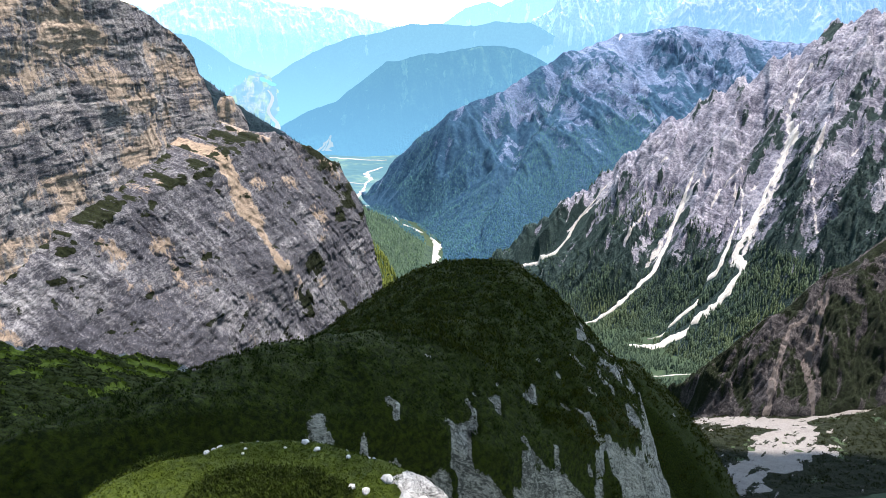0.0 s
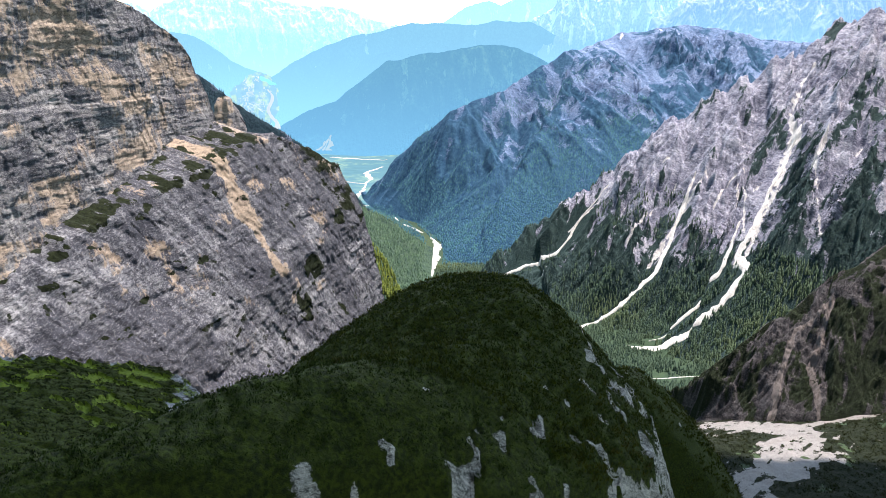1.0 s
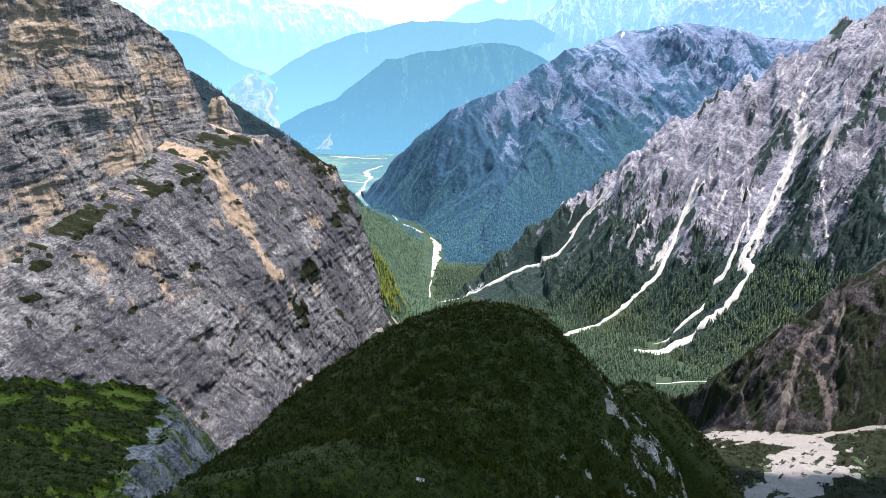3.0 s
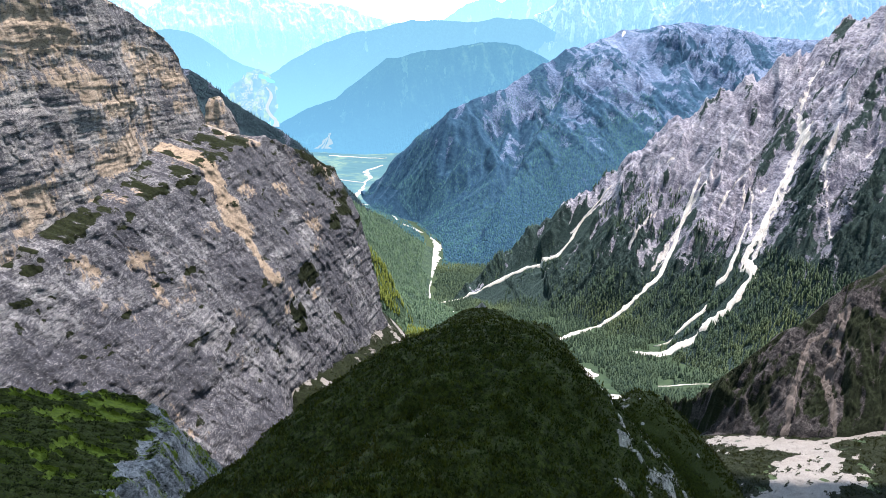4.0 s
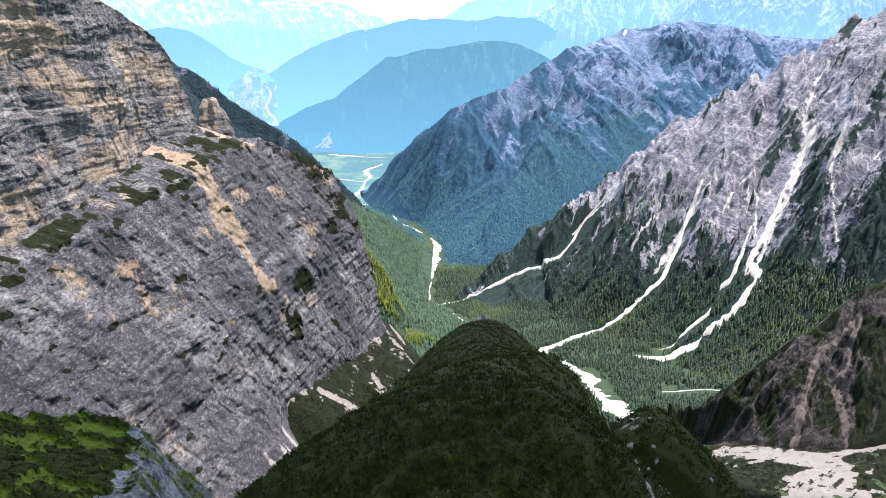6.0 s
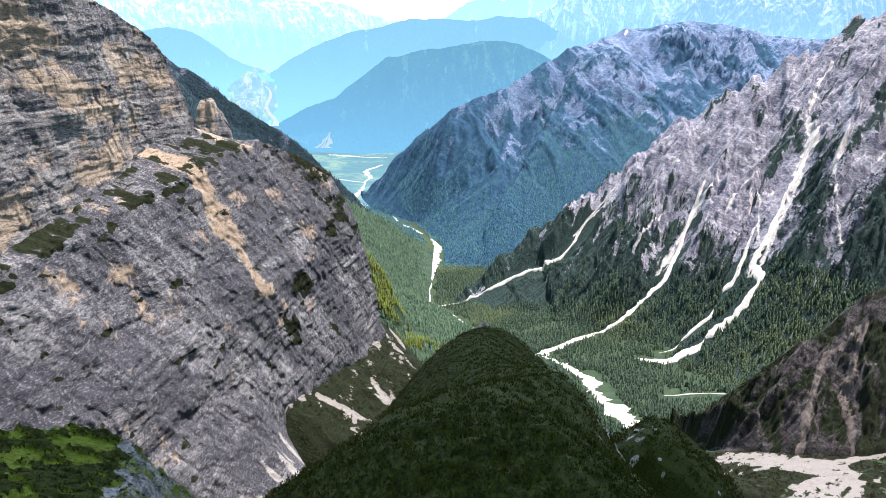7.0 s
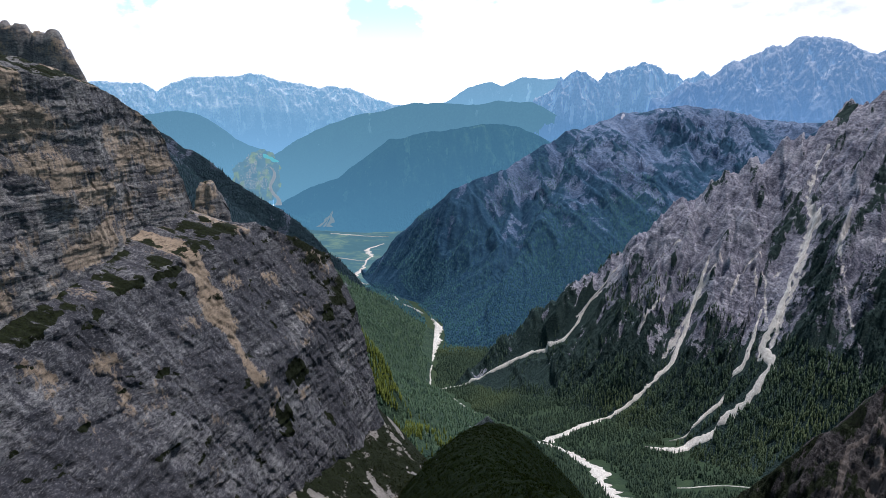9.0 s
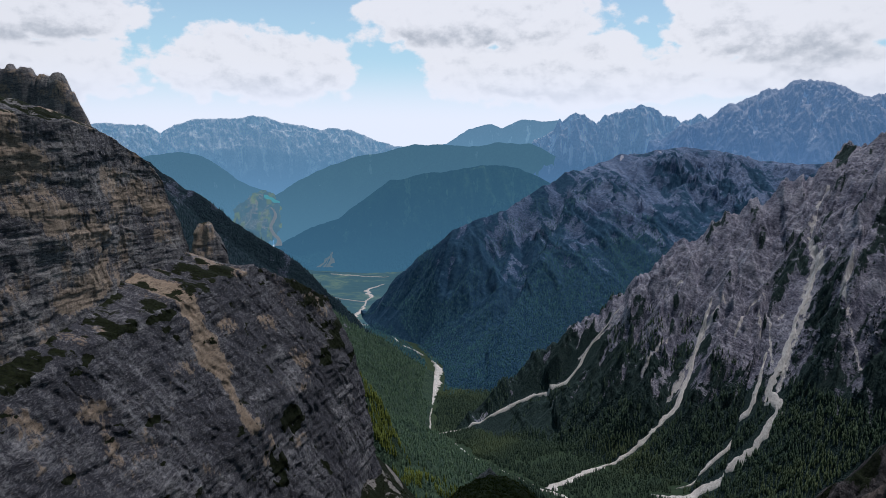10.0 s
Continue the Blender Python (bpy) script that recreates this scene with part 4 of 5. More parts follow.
def lower_wall():
    cols = np.concatenate([np.arange(380, 860, 1.05), np.arange(860, 1010, 2.5)])
    rows = np.concatenate([np.linspace(-60, -1.5, 34), np.linspace(0, 1, 235)])
    c, v = np.meshgrid(cols, rows)
    y = np.minimum(c, 860)
    wrap = np.maximum(c - 860, 0)
    top = np.interp(y, [300, 450, 480, 530, 600, 660, 745, 770, 790, 830, 836, 858], [885, 919, 924, 931, 936, 941, 953, 952, 945, 917, 904, 896]) + 3 * fbm(c / 16, c * 0, 3, 191)
    down = np.clip(v, 0, 1)
    z = top + (560 - top) * down
    x = -258 + 0.36 * (y - 541) + 0.48 * np.clip(900 - z, -60, 79) + 0.22 * np.maximum(0, 821 - z) + 0.5 * np.maximum(0, 770 - z) * smooth(y, 640, 560)
    # the corner draws in towards the top and swings away behind
    y = y - 0.22 * np.maximum(0, 800 - z) * smooth(c, 700, 860)
    x = x - 0.55 * wrap - 0.004 * wrap ** 2
    y = y + 0.85 * wrap
    back = np.where(v < 0, -v, 0)
    x = x - back
    z = z + np.where(c < 750, 0.38, 0.38 - 1.0 * smooth(c, 750, 790)) * back
    face = np.where(v >= 0, 1.0, smooth(-v, 14, 0))
    cracks = smooth(1 - 7 * np.abs(value((c + 0.5 * z) / 24 + 0.4 * fbm(c / 9, z / 12, 2, 205), z / 90, 206)), 0, 1)
    disp = 5 * fbm(c / 85, z / 110, 2, 194) + 1.0 * fbm((c + 0.4 * z) / 13, z / 30, 5, 195, 0.6) + 0.8 * strata(c, z, -0.08, 196) * smooth(z, 600, 700) - 1.6 * cracks
    niche = np.exp(-(((c - 560) / 9) ** 2 + ((z - 806) / 8) ** 2))
    x = x + (disp - 7 * niche) * face * 0.94
    y = y - disp * face * 0.34
    z = z + 0.8 * face * fbm(c / 6, z / 6, 3, 198)
    veg = np.where(v < 0, 0.20 + 0.45 * fbm(x / 9, y / 9, 4, 199), 0.0) + smooth(z, top - 26, top + 2) * (0.18 + 0.5 * fbm(c / 12, z / 9, 3, 200))
    veg = veg + smooth(c, 730, 830) * smooth(z, 780, 880) * 0.28 + smooth(c, 740, 850) * (0.08 + 0.5 * fbm(c / 22, z / 16, 4, 201)) + 0.55 * smooth(fbm(c / 16, z / 11, 3, 203), 0.75, 1.0)
    scree = smooth(z, 740, 690) * (0.3 + 0.5 * fbm(c / 9, z / 40, 3, 202)) * smooth(c, 700, 600)
    warm = 0.6 * smooth(fbm(c / 22, z / 45, 3, 204), 0.1, 0.7) * smooth(z, 740, 800) + 1.9 * np.exp(-((c - 668 - 0.1 * (z - 880) + 4 * fbm(c / 9, z / 20, 3, 207)) / 9) ** 2) * smooth(z, 800, 850)
    for c0, z0, a, b in ((722, 802, 17, 18), (686, 768, 13, 20), (752, 735, 7, 9), (806, 838, 14, 9), (585, 869, 9, 4), (468, 917, 8, 5), (528, 935, 16, 5), (511, 862, 7, 4), (723, 957, 12, 5), (640, 936, 22, 4), (600, 936, 16, 4)):
        veg = veg + 1.1 * smooth(((c - c0) / a) ** 2 + ((z - z0) / b) ** 2 + 0.8 * fbm(c / 7, z / 6, 3, 210), 1.1, 0.3)
    rng = np.random.default_rng(77)
    pick = (veg > 0.42) & (rng.random(veg.shape) < 0.16) & (y > 380) & (y < 900)
    LEDGE_SPOTS.append((x[pick], y[pick], z[pick]))
    build("lower_wall", np.stack([x, y, z], -1), np.ones((len(rows) - 1, len(cols) - 1), bool), GREY_LIMESTONE, {"tone": 0.6 * fbm((c + 0.25 * z) / 5, z / 30, 3, 208) + 1.4 * fbm((c + 0.25 * z) / 40, z / 60, 3, 209), "veg": np.clip(veg, 0, 1), "scree": np.clip(scree, 0, 1), "warm": warm}, cliff, True)


def pinnacle():
    u, v = np.meshgrid(np.linspace(0, 2 * math.pi, 90), np.linspace(0, 1, 70))
    r = 35 * (0.10 + 0.90 * v ** 0.62) * (1 + 0.22 * fbm(np.cos(u) * 1.5 + 9, np.sin(u) * 1.5 + v * 2, 3, 211))
    z = 980 - 90 * v + 4 * fbm(np.cos(u) * 2, np.sin(u) * 2, 2, 212) * (1 - v) * smooth(v, 0, 0.05)
    r = np.maximum(r * smooth(v, -0.01, 0.03), 0.05) + 0.8 * strata(u * 20, z, 0.0, 213) * smooth(v, 0, 0.1)
    x, y = -293 + r * np.cos(u), 891 + r * np.sin(u)
    build("pinnacle", np.stack([x, y, z], -1), np.ones((69, 89), bool), LIMESTONE, {"veg": 0.5 * smooth(v, 0.08, 0.0), "scree": 0 * x, "warm": 0 * x + 0.45}, cliff, True)


upper_wall()
lower_wall()
pinnacle()


# ---- right-hand cliff, foreground knoll, spur and ledge ----
def bench_veg(x, y):
    a, _, s, _ = along(x, y, [(325, 668, 0), (345, 625, 0), (372, 585, 0), (348, 520, 0), (290, 478, 0), (240, 440, 0)])
    b = along(x, y, [(372, 605, 0), (440, 612, 0), (520, 594, 0), (720, 556, 0)])[0]
    return 0.95 - 0.75 * smooth(a + 14 * fbm(x / 20, y / 20, 3, 225), 33, 16) - 0.9 * smooth(b, 12, 6) + 0.42 * fbm((x + y) / 24, (x - y) / 7, 4, 226)


def make_near():
    x, y = grid(310, 720, 560, 820, 1.4)
    z, t, ribs, s = cliff2_z(x, y)
    e = eroded(x, y, z, 1.4, 36, 4, 651, 1.2, 1.1, 0.55)
    z = z + smooth(t, 0.0, 0.1) * smooth(t, 1.0, 0.9) * (4.5 * e + 1.2 * ridged(x / 5, y / 5, 3, 653))
    veg = 0.36 + 0.24 * fbm(x / 18, y / 18, 4, 221) + 0.34 * fbm(s / 8, t * 4, 4, 222) + 0.3 * smooth(x, 430, 350) * smooth(t, 0.75, 0.3) + 0.05 * ribs - 0.14 * e + 0.12 + 0.25 * smooth(t, 0.12, 0.0)
    scree = np.maximum(0.42 * smooth(1 - 4 * np.abs(value(s / 14, t * 2, 230)), 0.4, 0.9) * smooth(t, 0.1, 0.5), 0.6 * in_gully(x, y, BROWN_GULLIES, 0.4))
    veg = veg - 0.5 * in_gully(x, y, BROWN_GULLIES, 0.4)
    ob = field("brown_cliff", x, y, z, quad_mean(z - valley_z(x, y)) > -4, BROWN_ROCK, {"tone": 0.6 * e, "veg": np.clip(veg, 0, 1), "scree": np.clip(scree, 0, 1), "warm": scree}, True)
    tagged(ob, "dark brown rock face with pale gullies above scree", "cliff")
    x, y = grid(-190, 150, 20, 600, 1.2)
    z, rocky, d, side = knoll_z(x, y)
    z = z + (1 - rocky) * pine_mat(x, y)
    parted("knoll", "dark green knoll covered in dwarf pine with white rock outcrops", "hill", [("rock_outcrop", rocky > 0.5), ("pine_mat", rocky < 2)],
           x, y, z, quad_mean(z) > 690, KNOLL_ROCK, {"veg": 1 - rocky, "scree": 0 * x, "warm": 0 * x})
    x, y = grid(70, 330, 310, 680, 2.4)
    z = spur_z(x, y)
    bare = smooth(fbm(x / 7, y / 10, 3, 73) + 0.5 * smooth(x, 140, 100), 1.05, 1.2)
    parted("green_spur", "steep dark green spur below the knoll", "hill", [("rock_outcrop", bare > 0.5), ("pine_slope", bare < 2)],
           x, y, z, quad_mean(z) > 520, KNOLL_ROCK, {"veg": 1 - bare, "scree": 0 * x, "warm": 0 * x})
    x, y = grid(-330, -70, 90, 400, 1.1)
    z, rocky = ledge_z(x, y)
    z = z + ledge_pine(x, y) * (1 - 0.7 * rocky) * (2.0 * domes(x, y, 4.2, 661) + 0.6 * domes(x, y, 1.9, 663))
    parted("grassy_ledge", "green shelf of turf and dwarf pine with a rocky rim", "hill", [("rocky_rim", rocky > 0.5), ("pine_mat", ledge_pine(x, y) > 0.5), ("turf", rocky < 2)],
           x, y, z, quad_mean(z) > 720, LEDGE_GROUND, {"veg": 1 - 0.9 * rocky, "scree": 0 * x, "warm": 0 * x})
    x, y = grid(-260, 110, 400, 880, 2.2)
    z, lines, d, side = talus_z(x, y)
    veg = 0.85 + 0.35 * fbm(x / 15, y / 15, 3, 223) - 1.1 * smooth(lines + 0.5 * fbm(x / 12, y / 12, 4, 227), 0.40, 0.75) * smooth(d, 95, 15) * smooth(fbm(x / 60, y / 60, 2, 228), -0.5, 0.3) - 0.25 * smooth(d + 5 * fbm(x / 8, y / 8, 3, 229), 8, 2)
    parted("talus_slope", "shrubby talus with white stone chutes under the cliff", "slope", [("stone_chute", (veg < 0.4) & (d < 90)), ("shrub_slope", d > -1)],
           x, y, z, (quad_mean(z) > 570) & (quad_mean(side * d) > -25), TALUS_GROUND, {"veg": np.clip(veg, 0, 1), "scree": 1 + 0 * x, "warm": 0 * x})
    # the stony bench under the brown cliff
    x, y = grid(230, 720, 400, 720, 2.2)
    z = valley_z(x, y) + 1.2 + 1.2 * fbm(x / 12, y / 12, 3, 224)
    veg = bench_veg(x, y)
    parted("stony_bench", "pale stony bench striped with dark shrubs", "slope", [("scree_patch", veg < 0.5), ("shrub_ground", veg > -9)],
           x, y, z, quad_mean(cliff2_z(x, y)[0] - z) < 4, TALUS_GROUND, {"veg": np.clip(veg, 0, 1), "scree": 1 + 0 * x, "warm": 0 * x})


make_near()


# ---- pale stone runs and the river bed ----
def ribbon(name, line, widths, lift, mat, label, category, seed, top=ground_z):
    pts = np.array([p[:2] for p in line], float)
    seg = np.hypot(*np.diff(pts, axis=0).T)
    run = np.concatenate([[0], np.cumsum(seg)])
    s = np.arange(0, run[-1], 4.0)
    cx, cy = np.interp(s, run, pts[:, 0]), np.interp(s, run, pts[:, 1])
    for _ in range(8):
        cx[1:-1], cy[1:-1] = (cx[:-2] + 2 * cx[1:-1] + cx[2:]) / 4, (cy[:-2] + 2 * cy[1:-1] + cy[2:]) / 4
    tx, ty = np.gradient(cx), np.gradient(cy)
    size = np.hypot(tx, ty)
    nx, ny = ty / size, -tx / size
    wide = np.interp(s, run, widths)
    k = np.linspace(-1, 1, 11)
    S, K = np.meshgrid(s, k, indexing="ij")
    w1 = 0.8 * wide[:, None] * (1 + 0.4 * fbm(S / 30, np.sign(K) * 9.0, 3, seed) + 0.45 * fbm(S / 9, np.sign(K) * 5.0 + 2, 3, seed + 3))
    mid = 0.35 * wide[:, None] * fbm(S / 45, S * 0, 3, seed + 7)
    off = K * w1 + mid
    x, y = cx[:, None] + nx[:, None] * off, cy[:, None] + ny[:, None] * off
    z = top(x, y) + lift * (1 - 2.2 * np.abs(K) ** 3)
    ob = build(name, np.stack([x, y, z], -1), np.ones((len(s) - 1, 10), bool), mat, {})
    return tagged(ob, label, category, kind="structure")


RUN = "pale scree run fanning down to the woods"
ribbon("scree_run", [(470, 1800), (400, 1775), (324, 1719), (285, 1740), (240, 1765), (153, 1780), (23, 1785), (-34, 1788)], [3, 4, 10, 9, 9, 7, 6, 4], 2.5, GRAVEL, RUN, "scree", 301)
ribbon("scree_run", [(640, 1610), (594, 1560), (542, 1480), (501, 1432), (412, 1400), (348, 1390), (262, 1340), (205, 1300)], [4, 6, 7, 10, 9, 9, 12, 20], 2.5, GRAVEL, RUN, "scree", 302)
ribbon("scree_run", [(800, 1450), (748, 1400), (680, 1330), (623, 1277), (616, 1230), (566, 1200), (503, 1190), (430, 1196), (385, 1210)], [3, 5, 6, 13, 13, 13, 13, 12, 4], 2.5, GRAVEL, RUN, "scree", 303)
ribbon("scree_run", [(640, 1340), (606, 1290), (575, 1260), (514, 1240), (468, 1230), (434, 1220)], [3, 6, 8, 6, 3, 2], 2.5, GRAVEL, RUN, "scree", 304)
ribbon("wash", [(325, 760), (298, 860), (283, 950), (278, 1050), (272, 1150), (240, 1230), (200, 1300), (130, 1430), (64, 1550), (7, 1700), (-42, 1785)], [22, 36, 34, 27, 19, 13, 10, 4, 6, 5, 5], 2.0, GRAVEL, "white gravel wash of a dry stream", "stream bed", 305, valley_z)
ribbon("clearing", [(385, 1036), (423, 1039), (457, 1036), (500, 1012)], [1.5, 3, 1.5, 2.5], 1.0, GRAVEL, "strip of pale stones in a forest clearing", "stones", 312, valley_z)
ribbon("clearing", [(375, 830), (395, 840), (420, 848)], [3, 5, 2], 2.0, GRAVEL, "strip of pale stones below the brown cliff", "stones", 313, valley_z)
BED = "winding white gravel river bed"
ribbon("river_bed", [(-42, 1785), (-44, 1900), (-42, 2000), (-40, 2050), (-40, 2110), (-33, 2200), (-28, 2330), (-26, 2400), (-38, 2460), (-48, 2510)], [4, 4, 5, 9, 22, 27, 20, 20, 8, 5], 4.0, GRAVEL, BED, "river", 306, valley_z)
ribbon("river_bed", [(-84, 2580), (-110, 2620), (-145, 2680), (-180, 2730)], [5, 9, 6, 4], 4.0, GRAVEL, BED, "river", 307, valley_z)
ribbon("river_bed", [(-205, 2790), (-217, 2830), (-232, 2880)], [8, 13, 7], 4.0, GRAVEL, BED, "river", 308, valley_z)
ribbon("river_bed", [(-250, 2980), (-268, 3040), (-300, 3070), (-385, 3110), (-440, 3200), (-472, 3290), (-468, 3400), (-450, 3520), (-452, 3600), (-455, 3700), (-436, 3830), (-470, 3930), (-490, 4030), (-460, 4120), (-400, 4210)],
       [10, 18, 8, 8, 16, 30, 30, 20, 8, 9, 22, 26, 22, 12, 6], 5.0, GRAVEL, BED, "river", 309, valley_z)
ribbon("river_bed", [(-455, 3690), (-540, 3720), (-610, 3750), (-680, 3800)], [8, 8, 7, 4], 5.0, GRAVEL, BED, "river", 310, valley_z)
ribbon("river_bed", [(-390, 4420), (-500, 4440), (-600, 4460), (-700, 4480), (-800, 4500)], [4, 8, 8, 14, 10], 6.0, GRAVEL, BED, "river", 311, valley_z)


# ---- woods ----
def scatter_trees(name, x, y, z, high, mat, label, tiers, sides, seed):
    """Many small spruces in one mesh: stacked ragged cones."""
    rng = np.random.default_rng(seed)
    n = len(x)
    h = high * rng.uniform(0.6, 1.25, n)
    r = h * rng.uniform(0.15, 0.21, n)
    spin = rng.uniform(0, 6.28, n)
    verts, faces = [], []
    per = tiers * (sides + 1)
    co = np.zeros((n, per, 3))
    for k in range(tiers):
        lo, hi = k / tiers * 0.88, min(1.0, (k + 1.55) / tiers)
        rad = r * (1 - 0.75 * k / tiers)
        for j in range(sides):
            a = spin + 6.2832 * j / sides + 0.5 * k
            wob = rng.uniform(0.65, 1.2, n)
            co[:, k * (sides + 1) + j] = np.stack([x + rad * wob * np.cos(a), y + rad * wob * np.sin(a), z + h * lo + h * 0.05 * rng.uniform(-1, 1, n)], -1)
        co[:, k * (sides + 1) + sides] = np.stack([x, y, z + h * hi], -1)
    tri = []
    for k in range(tiers):
        b = k * (sides + 1)
        for j in range(sides):
            tri.append((b + j, b + (j + 1) % sides, b + sides))
    tri = (np.array(tri)[None] + (np.arange(n) * per)[:, None, None]).reshape(-1, 3)
    return soup(name, co.reshape(-1, 3), tri, mat, label, "trees")


def soup(name, co, tri, mat, label, category):
    me = bpy.data.meshes.new(name)
    me.vertices.add(len(co))
    me.vertices.foreach_set("co", co.astype(np.float32).ravel())
    me.loops.add(tri.size)
    me.loops.foreach_set("vertex_index", tri.astype(np.int32).ravel())
    me.polygons.add(len(tri))
    me.polygons.foreach_set("loop_start", np.arange(0, tri.size, 3, dtype=np.int32))
    me.update(calc_edges=True)
    me.materials.append(mat)
    return tagged(new(name, me), label, category, kind="stuff")


def clear(x, y, river_gap):
    ok = along(x, y, RIVER)[0] > river_gap + 8 * fbm(x / 40, y / 40, 2, 311)
    ok &= along(x, y, [(385, 1022, 0), (457, 1024, 0), (500, 1000, 0)])[0] > 17
    for lane in LANES:
        ok &= along(x, y, lane)[0] > 12 + 5 * fbm(x / 25, y / 25, 2, 312)
    return ok


def woods():
    rng = np.random.default_rng(5)
    # valley floor and the apron of the grey mountain
    x, y = rng.uniform(-60, 900, 92000), rng.uniform(700, 2150, 92000)
    rz, t, *rest = right_z(x, y)
    vz = valley_z(x, y)
    lz = np.where(x > 90, left_z(x, y), -900.0)
    z = np.maximum(np.maximum(rz, vz), lz)
    dens = np.where(rz > vz, smooth(t, 0.66, 0.86) + 0.3 * fbm(x / 50, y / 50, 3, 321), 0.62 + 0.5 * fbm(x / 70, y / 70, 3, 322))
    ok = (rng.uniform(0, 1, x.size) < dens) & clear(x, y, np.where(y < 1180, 30, 12)) & (z < 640) & ((x > 60) | (y > 900)) & ((x > 90) | (left_z(x, y) < z + 3)) & ((y > 740) | (rng.uniform(0, 1, x.size) < 0.2)) & (cliff2_z(x, y)[0] < z + 2)
    scatter_trees("spruce_wood", x[ok], y[ok], z[ok] - 0.5, 12.5, SPRUCE, "mixed light and dark spruces on the valley floor", 2, 5, 6)
    # slope above the river and the green spur
    x, y = rng.uniform(-900, 120, 42000), rng.uniform(880, 3000, 42000)
    z = left_z(x, y)
    ok = (z > valley_z(x, y)) & (along(x, y, RIVER)[0] > np.where((y > 2030) & (y < 2430), 34, 12)) & (rng.uniform(0, 1, x.size) < 0.8)
    near = ok & ((y < 1500) | ((y < 2360) & (z < 480)))
    scatter_trees("slope_wood", x[near], y[near], z[near] - 0.5, 12.5, MID_HAZE_SPRUCE, "dense spruces on the slope over the river", 2, 5, 7)
    far = ok & ~near
    scatter_trees("far_slope_wood", x[far], y[far], z[far] - 0.5, 11.0, HAZED_SLOPE_SPRUCE, "dark spruces on the farther slope", 1, 5, 17)
    # larches in the sun on the spur behind the cliff
    k = rng.uniform(0, 1, 2600)
    run = np.array([(q[0], q[1]) for q in GREEN_SPUR])
    x = np.interp(k, np.linspace(0, 1, len(run)), run[:, 0]) + rng.normal(6, 16, k.size)
    y = np.interp(k, np.linspace(0, 1, len(run)), run[:, 1]) + rng.normal(-16, 24, k.size)
    z = left_z(x, y)
    ok = (fbm(x / 22, y / 22, 3, 351) > -0.3) & (z > valley_z(x, y))
    scatter_trees("larch_wood", x[ok], y[ok], z[ok] - 0.5, 11.0, LARCH, "bright green larches on the steep spur", 3, 6, 14)
    # the far valley floor
    x, y = rng.uniform(-700, 150, 9000), rng.uniform(2300, 3100, 9000)
    z = valley_z(x, y)
    ok = (along(x, y, RIVER)[0] > np.where((y > 2450) & (y < 2950), 14, 34)) & (left_z(x, y) < z + 3) & (blue_z(x, y)[0] < z + 3) & (rng.uniform(0, 1, x.size) < 0.75 + 0.5 * fbm(x / 120, y / 120, 2, 332))
    scatter_trees("valley_wood", x[ok], y[ok], z[ok] - 0.5, 14.0, HAZED_SPRUCE, "far spruces along the river", 1, 5, 9)
    # foot of the blue ridge
    x, y = rng.uniform(-450, 900, 52000), rng.uniform(2100, 3300, 52000)
    z, t, *rest = blue_z(x, y)
    vz = valley_z(x, y)
    dens = np.where(z > vz, smooth(t, 0.42, 0.85) + 0.5 * fbm(x / 90, y / 90, 4, 331), 0.6)
    z = np.maximum(z, vz)
    ok = (rng.uniform(0, 1, x.size) < dens) & (along(x, y, RIVER)[0] > np.where((y > 2450) & (y < 2950), 14, 34)) & (left_z(x, y) < z + 3) & (right_z(x, y)[0] < z + 3)
    scatter_trees("ridge_wood", x[ok], y[ok], z[ok] - 0.5, 9.5, HAZED_SPRUCE, "far spruces at the foot of the ridge", 1, 5, 8)


woods()


# ---- dwarf pine on the knoll, spur and ledge ----
def tufts(name, x, y, z, size, mat, label, blades, seed):
    """Low bushes: each a sheaf of leaning tapered sprays."""
    rng = np.random.default_rng(seed)
    n = len(x)
    s = size * rng.uniform(0.55, 1.35, n)
    co = np.zeros((n, blades, 3, 3))
    for k in range(blades):
        a = rng.uniform(0, 6.28, n)
        lean = rng.uniform(0.15, 0.95, n) * s
        w = s * rng.uniform(0.16, 0.3, n)
        ox, oy = rng.normal(0, 0.3, n) * s, rng.normal(0, 0.3, n) * s
        dx, dy = np.cos(a), np.sin(a)
        co[:, k, 0] = np.stack([x + ox - dy * w, y + oy + dx * w, z - 0.1 * s], -1)
        co[:, k, 1] = np.stack([x + ox + dy * w, y + oy - dx * w, z - 0.1 * s], -1)
        co[:, k, 2] = np.stack([x + ox + dx * lean, y + oy + dy * lean, z + s * rng.uniform(0.45, 1.0, n)], -1)
    tri = np.arange(n * blades * 3).reshape(-1, 3)
    return soup(name, co.reshape(-1, 3), tri, mat, label, "shrubs")


def bushes(name, x, y, z, size, mat, label, each, blades, seed, fine=0.55):
    """Rounded ragged bushes: sprays gathered into low domes."""
    rng = np.random.default_rng(seed)
    s = np.repeat(size * rng.uniform(0.6, 1.4, len(x)), each)
    r, a = np.sqrt(rng.uniform(0, 1, s.size)), rng.uniform(0, 6.28, s.size)
    x, y, z = np.repeat(x, each) + s * r * np.cos(a), np.repeat(y, each) + s * r * np.sin(a), np.repeat(z, each)
    return tufts(name, x, y, z + 0.55 * s * (1 - r * r) - 0.1 * s, fine * size, mat, label, blades, seed + 50)


